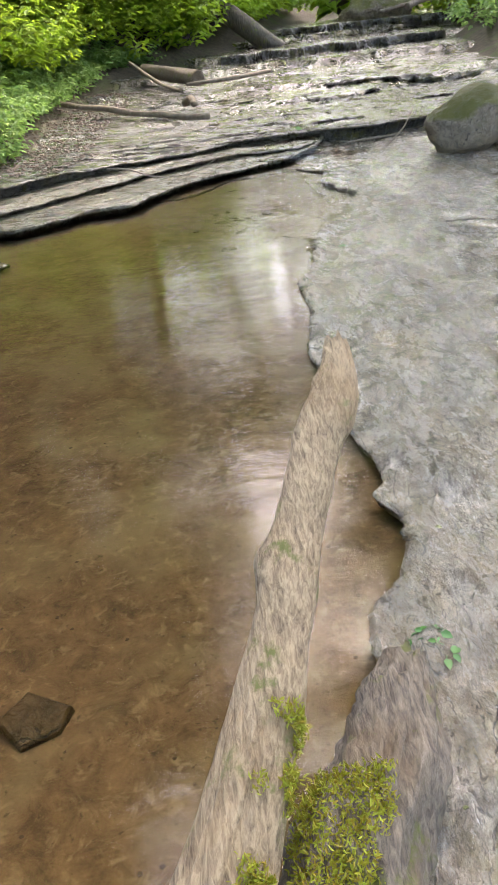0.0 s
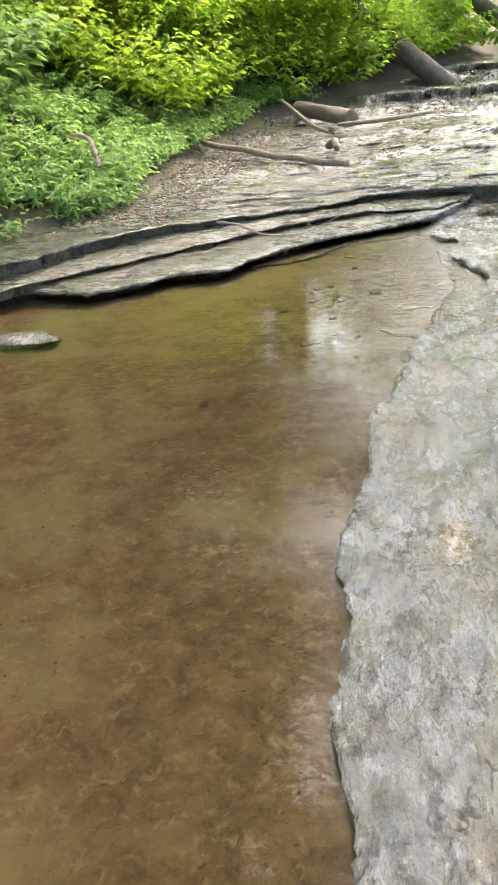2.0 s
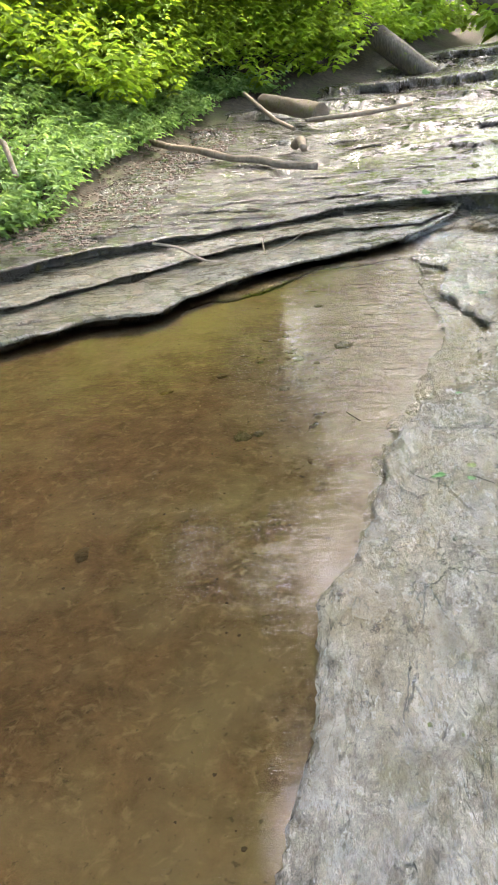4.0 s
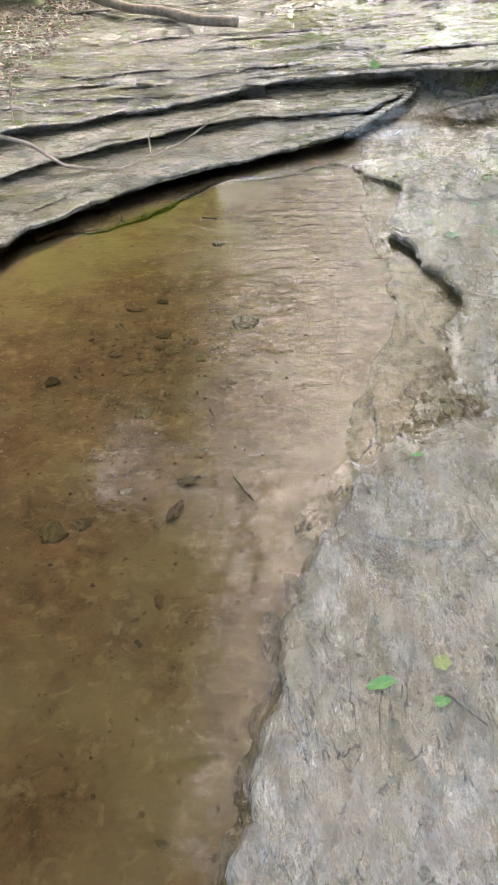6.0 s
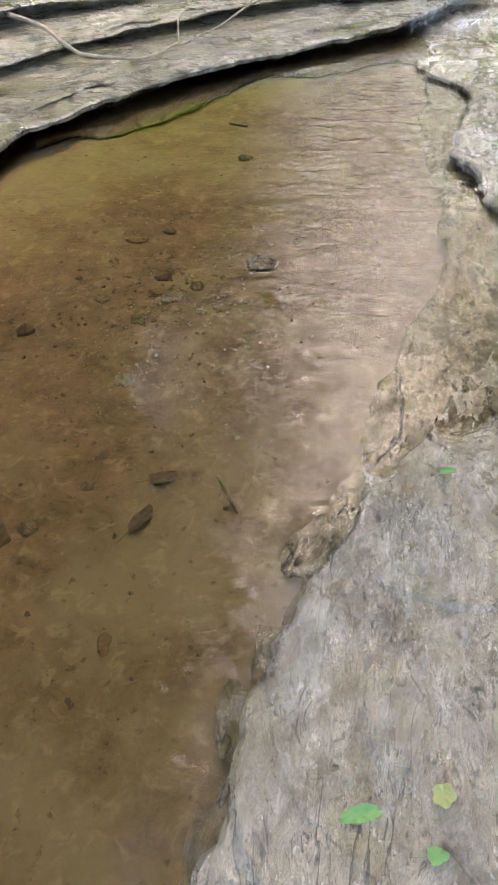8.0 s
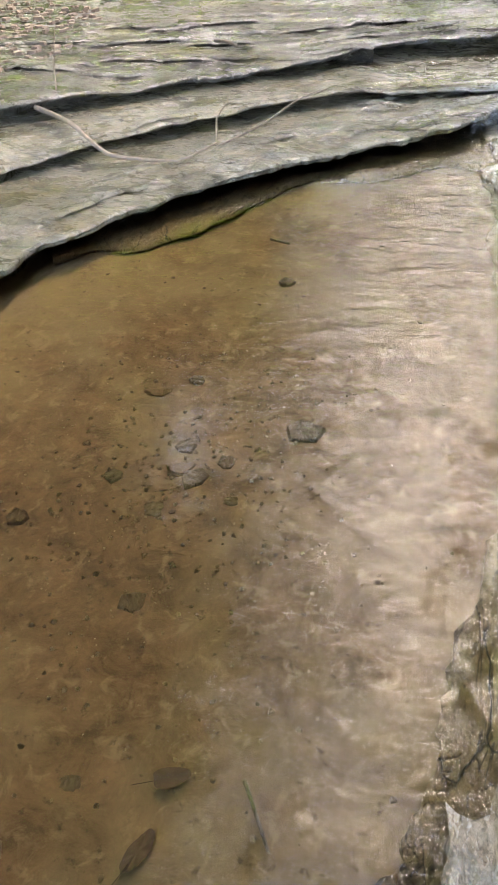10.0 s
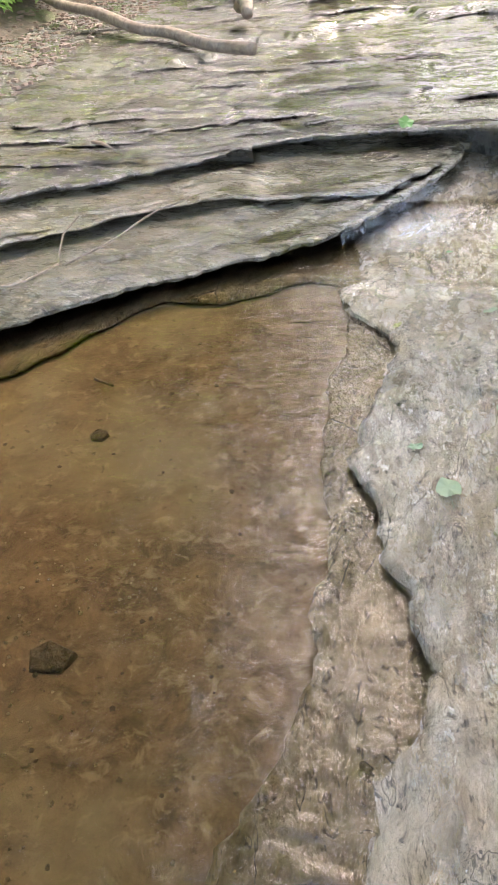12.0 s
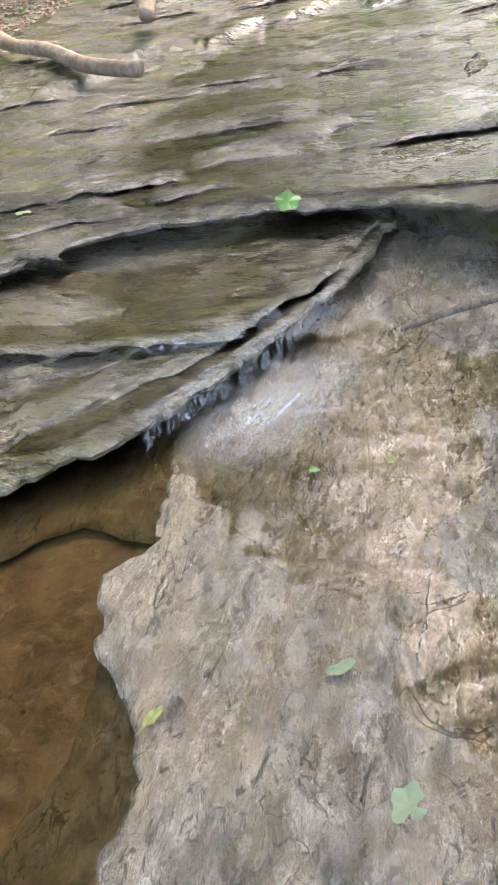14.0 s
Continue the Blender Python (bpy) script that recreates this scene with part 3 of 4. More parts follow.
def leaf_mesh(name, pos, along, up, length, width, mat, droop=0.25):
    """Many small folded leaves in one mesh: six corners each."""
    n = len(pos)
    along = along / np.linalg.norm(along, axis=1)[:, None]
    side = np.cross(along, up)
    side /= np.linalg.norm(side, axis=1)[:, None] + 1e-9
    nor = np.cross(side, along)
    L, Wd = length[:, None], width[:, None]
    parts = []
    for f, w, h in ((0, 0, 0), (0.3, 0.42, 0.07), (0.68, 0.36, 0.02), (1, 0, -droop), (0.68, -0.36, 0.02), (0.3, -0.42, 0.07)):
        parts.append(pos + along * L * f + side * Wd * w + nor * L * h)
    v = np.stack(parts, 1).reshape(-1, 3)
    b = np.arange(n)[:, None] * 6
    f = np.concatenate([b + np.array([[0, 1, 2, 3]]), b + np.array([[0, 3, 4, 5]])], 0)
    me = bpy.data.meshes.new(name)
    me.vertices.add(len(v))
    me.vertices.foreach_set("co", v.astype(np.float32).ravel())
    me.loops.add(f.size)
    me.loops.foreach_set("vertex_index", f.ravel().astype(np.int32))
    me.polygons.add(len(f))
    me.polygons.foreach_set("loop_start", np.arange(len(f), dtype=np.int32) * 4)
    me.update(calc_edges=True)
    me.materials.append(mat)
    return me


def fronds(roots, height, reach, count, pairs, leaf, spread=1.0):
    """Arching leaf stalks that rise from each root: arrays for leaf_mesh."""
    P, A, L = [], [], []
    for r in roots:
        h = height * rng.uniform(0.6, 1.3)
        for a in rng.uniform(0, 2 * math.pi, count):
            out = np.array((math.cos(a), math.sin(a), 0.0))
            cross = np.array((-out[1], out[0], 0.0))
            rr = reach * rng.uniform(0.5, 1.2)
            hh = h * rng.uniform(0.6, 1.1)
            for u in np.linspace(0.3, 1.0, pairs):
                p = r + out * rr * u + np.array((0, 0, hh * (1.7 * u - 0.8 * u * u)))
                for s in (-1, 1):
                    P.append(p)
                    A.append(out * 0.6 + cross * s * spread + np.array((0, 0, rng.uniform(-0.5, 0.15))))
                    L.append(leaf * rng.uniform(0.6, 1.25) * (1.15 - 0.4 * u))
    return np.array(P), np.array(A), np.array(L)


def plant_bed(name, roots, height, reach, count, pairs, leaf, mat, label, wide=0.5):
    P, A, L = fronds(roots, height, reach, count, pairs, leaf)
    up = np.tile((0.0, 0.0, 1.0), (len(P), 1)) + rng.normal(0, 0.35, (len(P), 3))
    ob = new(name, leaf_mesh(name, P, A, up, L, L * wide, mat))
    return tagged(ob, label, "plants", kind="stuff")


def bank_roots(n, y0, y1, d0, d1, side=-1, lift=0.0):
    out = []
    while len(out) < n:
        y = rng.uniform(y0, y1)
        d = d0 + (d1 - d0) * rng.random() ** 1.3
        x = foot_x(y) - d if side < 0 else right_x(y) + d
        if n3(x * 0.9, y * 0.9, 21.0) > -0.4:
            out.append(np.array((x, y, ground_z(x, y) + lift)))
    return out


plant_bed("undergrowth", bank_roots(1350, 7.0, 20, 0.3, 4.2), 0.40, 0.40, 6, 4, 0.115, MAT["herb"], "dense pale green herbs and ferns covering the bank", 0.5)
plant_bed("undergrowth", bank_roots(320, 11, 24, 2.0, 8.0, -1, 0.3), 0.9, 0.7, 6, 4, 0.22, MAT["herb"], "taller green shrubs up the wooded bank", 0.55)
plant_bed("saplings", bank_roots(560, 14, 24, 0.3, 6, -1, 0.4), 1.1, 0.8, 6, 5, 0.145, MAT["maple"], "bright yellow-green sapling foliage on the bank", 0.62)
plant_bed("saplings", bank_roots(200, 15.5, 22.5, 0.2, 2.5, -1, 1.6), 1.0, 0.8, 6, 6, 0.145, MAT["maple"], "overhanging yellow-green sapling branches", 0.62)
plant_bed("undergrowth", bank_roots(180, 7, 30, 0.0, 6, 1), 0.6, 0.55, 6, 5, 0.18, MAT["herb"], "green undergrowth along the far bank", 0.55)
plant_bed("saplings", bank_roots(170, 19.5, 28, 0.0, 3.5, -1, 0.2), 0.9, 0.7, 6, 4, 0.2, MAT["maple"], "young green growth behind the leaning trunk", 0.62)
# raised foliage added to block low sky from the pool's reflection
plant_bed("thicket", [r + np.array((0, 0, rng.uniform(0.5, 5.0))) for r in bank_roots(300, 3, 26, 4.0, 12.0)], 1.0, 1.1, 6, 4, 0.5, MAT["crown"], "dark green thicket added high on the wooded bank to block reflected sky", 0.65)
far = []
while len(far) < 620:
    x, y = rng.uniform(-14, 20), 21.5 + 24 * rng.random() ** 1.4
    if y > 25.8 or x < foot_x(y) - 0.3 or x > right_x(y) + 0.3:
        far.append(np.array((x, y, ground_z(x, y) + rng.random() ** 2.5 * min(5.0, max(0.3, (y - 23) * 0.6)))))
plant_bed("far_woods", far, 0.9, 0.9, 6, 4, 0.5, MAT["maple"], "hazy green woodland beyond the creek bend", 0.65)


def tree(height, seed):
    r = np.random.default_rng(seed)
    root = new("tree")
    lean = r.normal(0, 0.03, 2)
    path = [(lean[0] * h + 0.12 * n3(h, seed), lean[1] * h + 0.12 * n3(seed, h), h) for h in np.linspace(-0.4, height, 9)]
    t = wood("trunk", path, [0.24, 0.17, 0.14, 0.12, 0.1, 0.08, 0.05, 0.02], MAT["bark"], seed, 12, 0.12, 0, 0.4)
    t.parent = root
    P, A, L = [], [], []
    for k in range(18):
        z0 = height * r.uniform(0.32, 0.92)
        a, ln = r.uniform(0, 2 * math.pi), height * r.uniform(0.24, 0.46)
        d = np.array((math.cos(a), math.sin(a), 0.35))
        b = np.array((lean[0] * z0, lean[1] * z0, z0))
        limb = wood("limb", [tuple(b), tuple(b + d * ln * 0.5 + (0, 0, 0.1)), tuple(b + d * ln)], [0.05, 0.035, 0.012], MAT["bark"], seed + k, 6, 0.1, 0, 0.5)
        limb.parent = root
        for c in range(8):
            q = b + d * ln * r.uniform(0.3, 1.1) + r.normal(0, 0.55, 3)
            m = 28
            P.append(q + r.normal(0, 0.30, (m, 3)) * (1.2, 1.2, 0.6))
            A.append(r.normal(0, 1, (m, 3)) * (1, 1, 0.4))
            L.append(r.uniform(0.24, 0.4, m))
    P, A, L = np.concatenate(P), np.concatenate(A), np.concatenate(L)
    up = np.tile((0.0, 0.0, 1.0), (len(P), 1)) + r.normal(0, 0.5, (len(P), 3))
    crown = new("crown", leaf_mesh("crown", P, A, up, L, L * 0.65, MAT["crown"]))
    crown.parent = root
    return tagged(root, "tall broadleaf tree added with its leafy green crown out of view", "tree", "trees along the creek")


kinds = [tree(12, 31), tree(14, 47), tree(10, 53)]
# trees added mostly out of view, to shade the creek and break up reflected sky
spots = [(-5.4, 15.4), (5.0, 13.0), (5.3, 9.2), (7.2, 16.6), (6.6, 13.0), (7.0, 8.6), (6.9, 18.0), (5.0, 30.5), (8.4, 29.0), (2.6, 33.0), (-4.7, 10.6), (-4.6, 6.3), (6.4, 15.2), (6.2, 10.8), (-6.2, 9.0), (9.5, 3.5), (-6.2, 13.5), (-6.0, 18.5), (-6.6, 4.0), (9.6, -1.0), (-4.5, 24.0), (-3.0, 30.0), (11.5, 29.0), (10.0, 20.5), (11.2, 15.5), (-6.0, -7.0), (6.5, -6.0), (0.5, -10.0),
         (-8.0, 20.0), (-8.5, 15.0)]
for i, (x, y) in enumerate(spots):
    m = pose(x, y, ground_z(x, y) - 0.05, 0, 0, 67 * i)
    if i < 3:
        kinds[i].matrix_basis = m
    else:
        copy_thing(kinds[i % 3], m)

slanted = wood("leaning_trunk", [(4.8, 27.0, 1.1), (1.5, 28.0, 3.7), (-2.0, 29.2, 6.5)], [0.24, 0.24, 0.2], MAT["bark"], 9.0, 16, 0.1, 0.05, 0.25)
tagged(slanted, "mossy leaning tree trunk further upstream", "tree trunk")


# ---------------------------------------------------------------- small things
def plain_leaf(name, deep, bright, rough=0.45):
    n = Nodes(name)
    v = n.coords()
    col = n.mix(n.noise(v, 30, 5, 0.7), deep, bright)
    return n.set(Base_Color=col, Roughness=rough, Normal=n.bump(n.noise(v, 60, 3), 0.5, 0.004))


MAT["leaf_green"] = plain_leaf("fresh fallen leaf", (0.035, 0.11, 0.02), (0.09, 0.2, 0.04))
MAT["leaf_pale"] = plain_leaf("pale leaf underside", (0.12, 0.16, 0.085), (0.19, 0.24, 0.14), 0.7)
MAT["leaf_yellow"] = plain_leaf("yellowed leaf", (0.14, 0.15, 0.03), (0.22, 0.23, 0.08), 0.6)
MAT["leaf_brown"] = plain_leaf("dead brown leaf", (0.03, 0.018, 0.01), (0.09, 0.05, 0.03), 0.7)
MAT["stone"] = rock_material("pool stone", (0.15, 0.12, 0.075), (0.07, 0.052, 0.03), 0.3, 0.5, flake=0.4)


def leaf(size, lobes, depth, slim, mat, label, seed):
    """One fallen leaf: a lobed, slightly curled blade with a stalk."""
    m = 40
    verts = [(0, 0, 0.006)]
    for ring, k in ((0.5, 1), (1.0, 2)):
        for j in range(m):
            a = 2 * math.pi * j / m
            r = size * 0.5 * ring * (1 - depth * ring * (0.5 - 0.5 * math.cos(lobes * a)) + 0.06 * n3(j * 0.9, seed))
            z = 0.004 + size * 0.13 * ring * n3(math.cos(a) * 1.4 + seed, math.sin(a) * 1.4)
            verts.append((r * math.cos(a), r * math.sin(a) * slim, z + 0.004))
    faces = [(0, 1 + j, 1 + (j + 1) % m) for j in range(m)] + [(1 + j, 1 + m + j, 1 + m + (j + 1) % m, 1 + (j + 1) % m) for j in range(m)]
    s = len(verts)
    w = size * 0.012
    verts += [(-size * 0.35, -w, 0.004), (-size * 0.35, w, 0.004), (-size * 0.95, w, 0.003), (-size * 0.95, -w, 0.003)]
    faces.append((s, s + 1, s + 2, s + 3))
    return tagged(mesh_ob("fallen_leaf", verts, faces, mat), label, "leaf", "fallen leaves on the rock")


def lay(x, y):
    """Height of the rock at a place on the shelf, the ledges or the stream bed."""
    if y > 11.05:
        return bed_z(x, y) + 0.006
    return max(shelf_z(x, y), WATER)


LEAVES = ((0.90, 5.83, 0.12, 1, 0.1, 0.38, "leaf_green", 20), (1.03, 5.87, 0.07, 5, 0.3, 0.9, "leaf_yellow", 70), (1.02, 5.78, 0.06, 3, 0.4, 0.8, "leaf_green", 10), (1.37, 8.25, 0.13, 3, 0.15, 0.85, "leaf_pale", 100),
          (1.56, 8.26, 0.1, 5, 0.3, 0.8, "leaf_pale", 40), (1.51, 8.34, 0.06, 3, 0.2, 0.7, "leaf_yellow", 0), (1.28, 8.44, 0.08, 3, 0.2, 0.6, "leaf_pale", 200), (1.53, 8.62, 0.08, 5, 0.3, 0.8, "leaf_pale", 130),
          (1.53, 9.3, 0.1, 2, 0.2, 0.5, "leaf_pale", 35), (1.67, 9.05, 0.13, 5, 0.35, 0.8, "leaf_pale", 80), (1.39, 9.88, 0.05, 1, 0.1, 0.6, "leaf_green", 0), (1.2, 9.15, 0.08, 1, 0.1, 0.45, "leaf_yellow", 60),
          (1.58, 9.92, 0.05, 3, 0.2, 0.8, "leaf_yellow", 15), (0.0, 11.2, 0.12, 3, 0.2, 0.5, "leaf_pale", 5), (1.55, 7.7, 0.05, 1, 0.1, 0.5, "leaf_green", 75), (1.3, 6.55, 0.06, 1, 0.1, 0.5, "leaf_green", 160),
          (0.62, 2.12, 0.04, 3, 0.2, 0.7, "leaf_yellow", 160), (1.05, 6.6, 0.06, 3, 0.2, 0.6, "leaf_green", 10), (-0.3, 12.2, 0.1, 3, 0.2, 0.6, "leaf_pale", 50), (-0.9, 11.6, 0.1, 3, 0.2, 0.5, "leaf_yellow", 90), (-1.4, 12.4, 0.1, 2, 0.2, 0.5, "leaf_pale", 30))
WORDS = {"leaf_green": "fresh green leaf fallen on wet rock", "leaf_pale": "pale green leaf turned underside up on rock", "leaf_yellow": "small yellowed leaf lying on wet rock"}
for k, (x, y, size, lobes, dep, slim, mat, turn) in enumerate(LEAVES):
    ob = leaf(size * 0.62, lobes, dep * 0.6, slim, MAT[mat], WORDS[mat], k * 1.7)
    ob.matrix_basis = pose(x, y, lay(x, y) + 0.004, 0, 0, turn)
ob = leaf(0.13, 5, 0.2, 0.85, MAT["leaf_green"], "large green lobed leaf caught on the ledge edge", 8.3)
ob.matrix_basis = pose(1.16, 11.0, -0.035, 38, 0, 30) @ Matrix.Scale(0.75, 4)
dead = leaf(0.09, 1, 0.1, 0.4, MAT["leaf_brown"], "dark brown leaf sunk on the pool bed", 4.0)
dead.matrix_basis = pose(0.34, 6.46, ground_z(0.34, 6.46) + 0.012, 0, 0, 65)
dead = leaf(0.08, 3, 0.2, 0.6, MAT["leaf_brown"], "dark brown leaf sunk on the pool bed", 6.0)
dead.matrix_basis = pose(0.36, 6.6, ground_z(0.36, 6.6) + 0.012, 0, 0, 20)

# stones on the pool bed
STONES = ((0.17, 6.56, 0.025, 0.018, 0.008), (0.13, 7.45, 0.045, 0.03, 0.012), (0.35, 6.13, 0.03, 0.018, 0.008), (0.1, 7.3, 0.035, 0.03, 0.01), (-0.05, 7.8, 0.05, 0.03, 0.012), (-0.55, 7.0, 0.05, 0.04, 0.015), (-0.5, 5.4, 0.05, 0.035, 0.015))
for k, (x, y, a, b, c) in enumerate(STONES):
    st = rock("pool_stone", (a * 0.8, b * 0.8, c * 0.4), k * 2.3, MAT["silt"] if k % 3 else MAT["sunken"], 0.55, 3)
    st.matrix_basis = pose(x, y, ground_z(x, y) + c * 0.2, 0, 0, 47 * k)
    tagged(st, "flat brown stone half sunk in the pool silt", "stone", "stones on the pool bed")
for k, (x, y, a, b, c) in enumerate(((0.755, 6.4, 0.045, 0.085, 0.03), (0.85, 6.56, 0.045, 0.075, 0.025), (0.72, 6.12, 0.05, 0.08, 0.04), (0.67, 5.97, 0.04, 0.08, 0.04), (1.12, 8.4, 0.06, 0.09, 0.035), (1.16, 8.25, 0.05, 0.05, 0.03))):
    st = rock("edge_stone", (a, b, c * 0.4), 30 + k * 2.3, MAT["sunken"], 0.5, 3)
    st.matrix_basis = pose(x, y, WATER - 0.016, 0, 0, 12 * k - 20)
    tagged(st, "worn shale lump at the edge of the pool", "stone", "stones at the pool edge")
def plate(size, thick, sides, seed, mat, label):
    """A broken flat piece of shale with chipped edges."""
    rp = random.Random(seed)
    ring = [(size * rp.uniform(0.75, 1.15) * math.cos(a), size * rp.uniform(0.7, 1.0) * math.sin(a)) for a in [2 * math.pi * (j + rp.uniform(-0.2, 0.2)) / sides for j in range(sides)]]
    verts = [(x * 1.04, y * 1.04, -thick) for x, y in ring] + [(x, y, thick * 0.6) for x, y in ring] + [(x * 0.9, y * 0.9, thick) for x, y in ring]
    faces = [(b + j, b + (j + 1) % sides, b + sides + (j + 1) % sides, b + sides + j) for b in (0, sides) for j in range(sides)] + [tuple(2 * sides + j for j in range(sides))]
    return tagged(mesh_ob("shale_plate", verts, faces, mat, False), label, "stone", "flat shale pieces in the pool")


MAT["wet_brown"] = rock_material("silt-brown shale", (0.16, 0.10, 0.05), (0.07, 0.042, 0.02), 0.2, 0.5, flake=0.4)
for x, y, size, thick, tilt, turn, kind in ((0.44, 7.68, 0.06, 0.012, 9, 25, "wet_brown"), (0.06, 7.89, 0.03, 0.006, 0, 70, "wet_brown"), (-0.26, 7.22, 0.035, 0.008, 5, 10, "wet_brown"), (0.14, 7.0, 0.034, 0.005, 3, 40, "sunken"),
                                            (-0.01, 6.37, 0.05, 0.007, 4, 5, "sunken"), (0.07, 6.41, 0.03, 0.006, 0, 60, "sunken"), (0.23, 8.58, 0.04, 0.007, 0, 0, "wet_brown"), (0.18, 7.42, 0.04, 0.005, 6, 80, "sunken"), (0.25, 7.5, 0.03, 0.005, 8, 20, "wet_brown"),
                                            (0.12, 7.55, 0.035, 0.005, -6, 130, "wet_brown"), (-0.05, 7.4, 0.03, 0.005, 5, 160, "sunken"), (0.3, 7.35, 0.022, 0.004, 0, 100, "sunken"), (-0.7, 1.52, 0.11, 0.02, 8, 30, "wet_brown")):
    ob = plate(size, thick, 5 if size > 0.05 else 6, int(100 * (x + y)), MAT[kind], "flat broken piece of shale on the pool silt")
    ob.matrix_basis = pose(x, y, ground_z(x, y) + thick * 0.8, tilt, 0, turn)
pale = rock("flat_stone", (0.3, 0.14, 0.05), 77.0, MAT["shelf"], 0.25, 4, 0.6)
pale.matrix_basis = pose(-2.2, 6.58, WATER - 0.012, 0, 0, 5)
tagged(pale, "pale flat slab standing out of the pool", "stone")


def scatter(name, spots, size, mat, label, flat=0.4):
    """Small uneven chips in one mesh."""
    verts, faces = [], []
    for x, y, z in spots:
        s = size * rng.uniform(0.4, 1.4)
        b = len(verts)
        a0 = rng.uniform(0, 6.28)
        for j in range(5):
            a = a0 + j * 1.257 + rng.uniform(-0.3, 0.3)
            r = s * rng.uniform(0.6, 1.1)
            verts.append((x + r * math.cos(a), y + r * math.sin(a), z - 0.2 * s))
        for j in range(5):
            v = verts[b + j]
            verts.append((x + (v[0] - x) * 0.8, y + (v[1] - y) * 0.8, z + s * flat * rng.uniform(0.6, 1.2)))
        faces += [(b + j, b + (j + 1) % 5, b + 5 + (j + 1) % 5, b + 5 + j) for j in range(5)] + [tuple(b + 5 + j for j in range(5))]
    return tagged(mesh_ob(name, verts, faces, mat, False), label, "gravel", kind="stuff")


spots_ = []
for _ in range(700):
    x, y = rng.normal(0.12, 0.28), rng.normal(7.35, 0.4)
    spots_.append((x, y, ground_z(x, y)))
scatter("pool_gravel", spots_, 0.007, MAT["sunken"], "fine dark gravel patch on the pool bed")
spots_ = []
for _ in range(520):
    x, y = rng.uniform(-2.2, 1.1), rng.uniform(1.0, 9.3)
    if n3(x * 1.3, y * 1.3, 15.0) > -0.1:
        spots_.append((x, y, ground_z(x, y)))
scatter("pool_litter", spots_, 0.009, MAT["leaf_brown"], "dark bits of leaf and bark on the silt", 0.15)
spots_ = []
for _ in range(900):
    y = rng.uniform(1.0, 10.6)
    x = shore_x(y) + 0.1 + rng.uniform(0.0, 1.9)
    if shelf_z(x, y) > WATER + 0.004:
        spots_.append((x, y, shelf_z(x, y)))
scatter("rock_grit", spots_, 0.007, MAT["rotten"], "dark grit and bark crumbs on the shale shelf", 0.4)
spots_ = []
for _ in range(1500):
    y = rng.uniform(1.5, 10.6)
    x = shore_x(y) + 0.1 + 1.6 * rng.random() ** 1.3
    if shelf_z(x, y) > WATER + 0.006:
        spots_.append((x, y, shelf_z(x, y)))
scatter("rock_chips", spots_, 0.014, MAT["shelf"], "thin loose shale chips on the rock shelf", 0.14)
spots_ = []
lip_pts = resample(LIP_A[1:-2], 0.05)
for _ in range(700):
    p, off = lip_pts[rng.integers(len(lip_pts))], rng.uniform(0.14, 0.45)
    x, y = p.x - 0.45 * off, p.y + 0.89 * off
    spots_.append((x, y, ledge_a(x, y)))
scatter("rock_chips", spots_, 0.016, MAT["ledge"], "thin loose shale chips on the ledge", 0.14)
spots_ = []
for _ in range(1800):
    y = rng.uniform(7.6, 17.0)
    x = foot_x(y) + rng.uniform(-0.4, 0.9)
    spots_.append((x, y, max(ground_z(x, y), bed_z(x, y) if y > 9.5 else -1) + 0.005))
MAT["litter"] = plain_leaf("dry leaf litter", (0.06, 0.04, 0.028), (0.2, 0.145, 0.11), 0.8)
scatter("leaf_litter", spots_, 0.032, MAT["litter"], "dry pinkish brown leaf litter along the bank foot", 0.25)

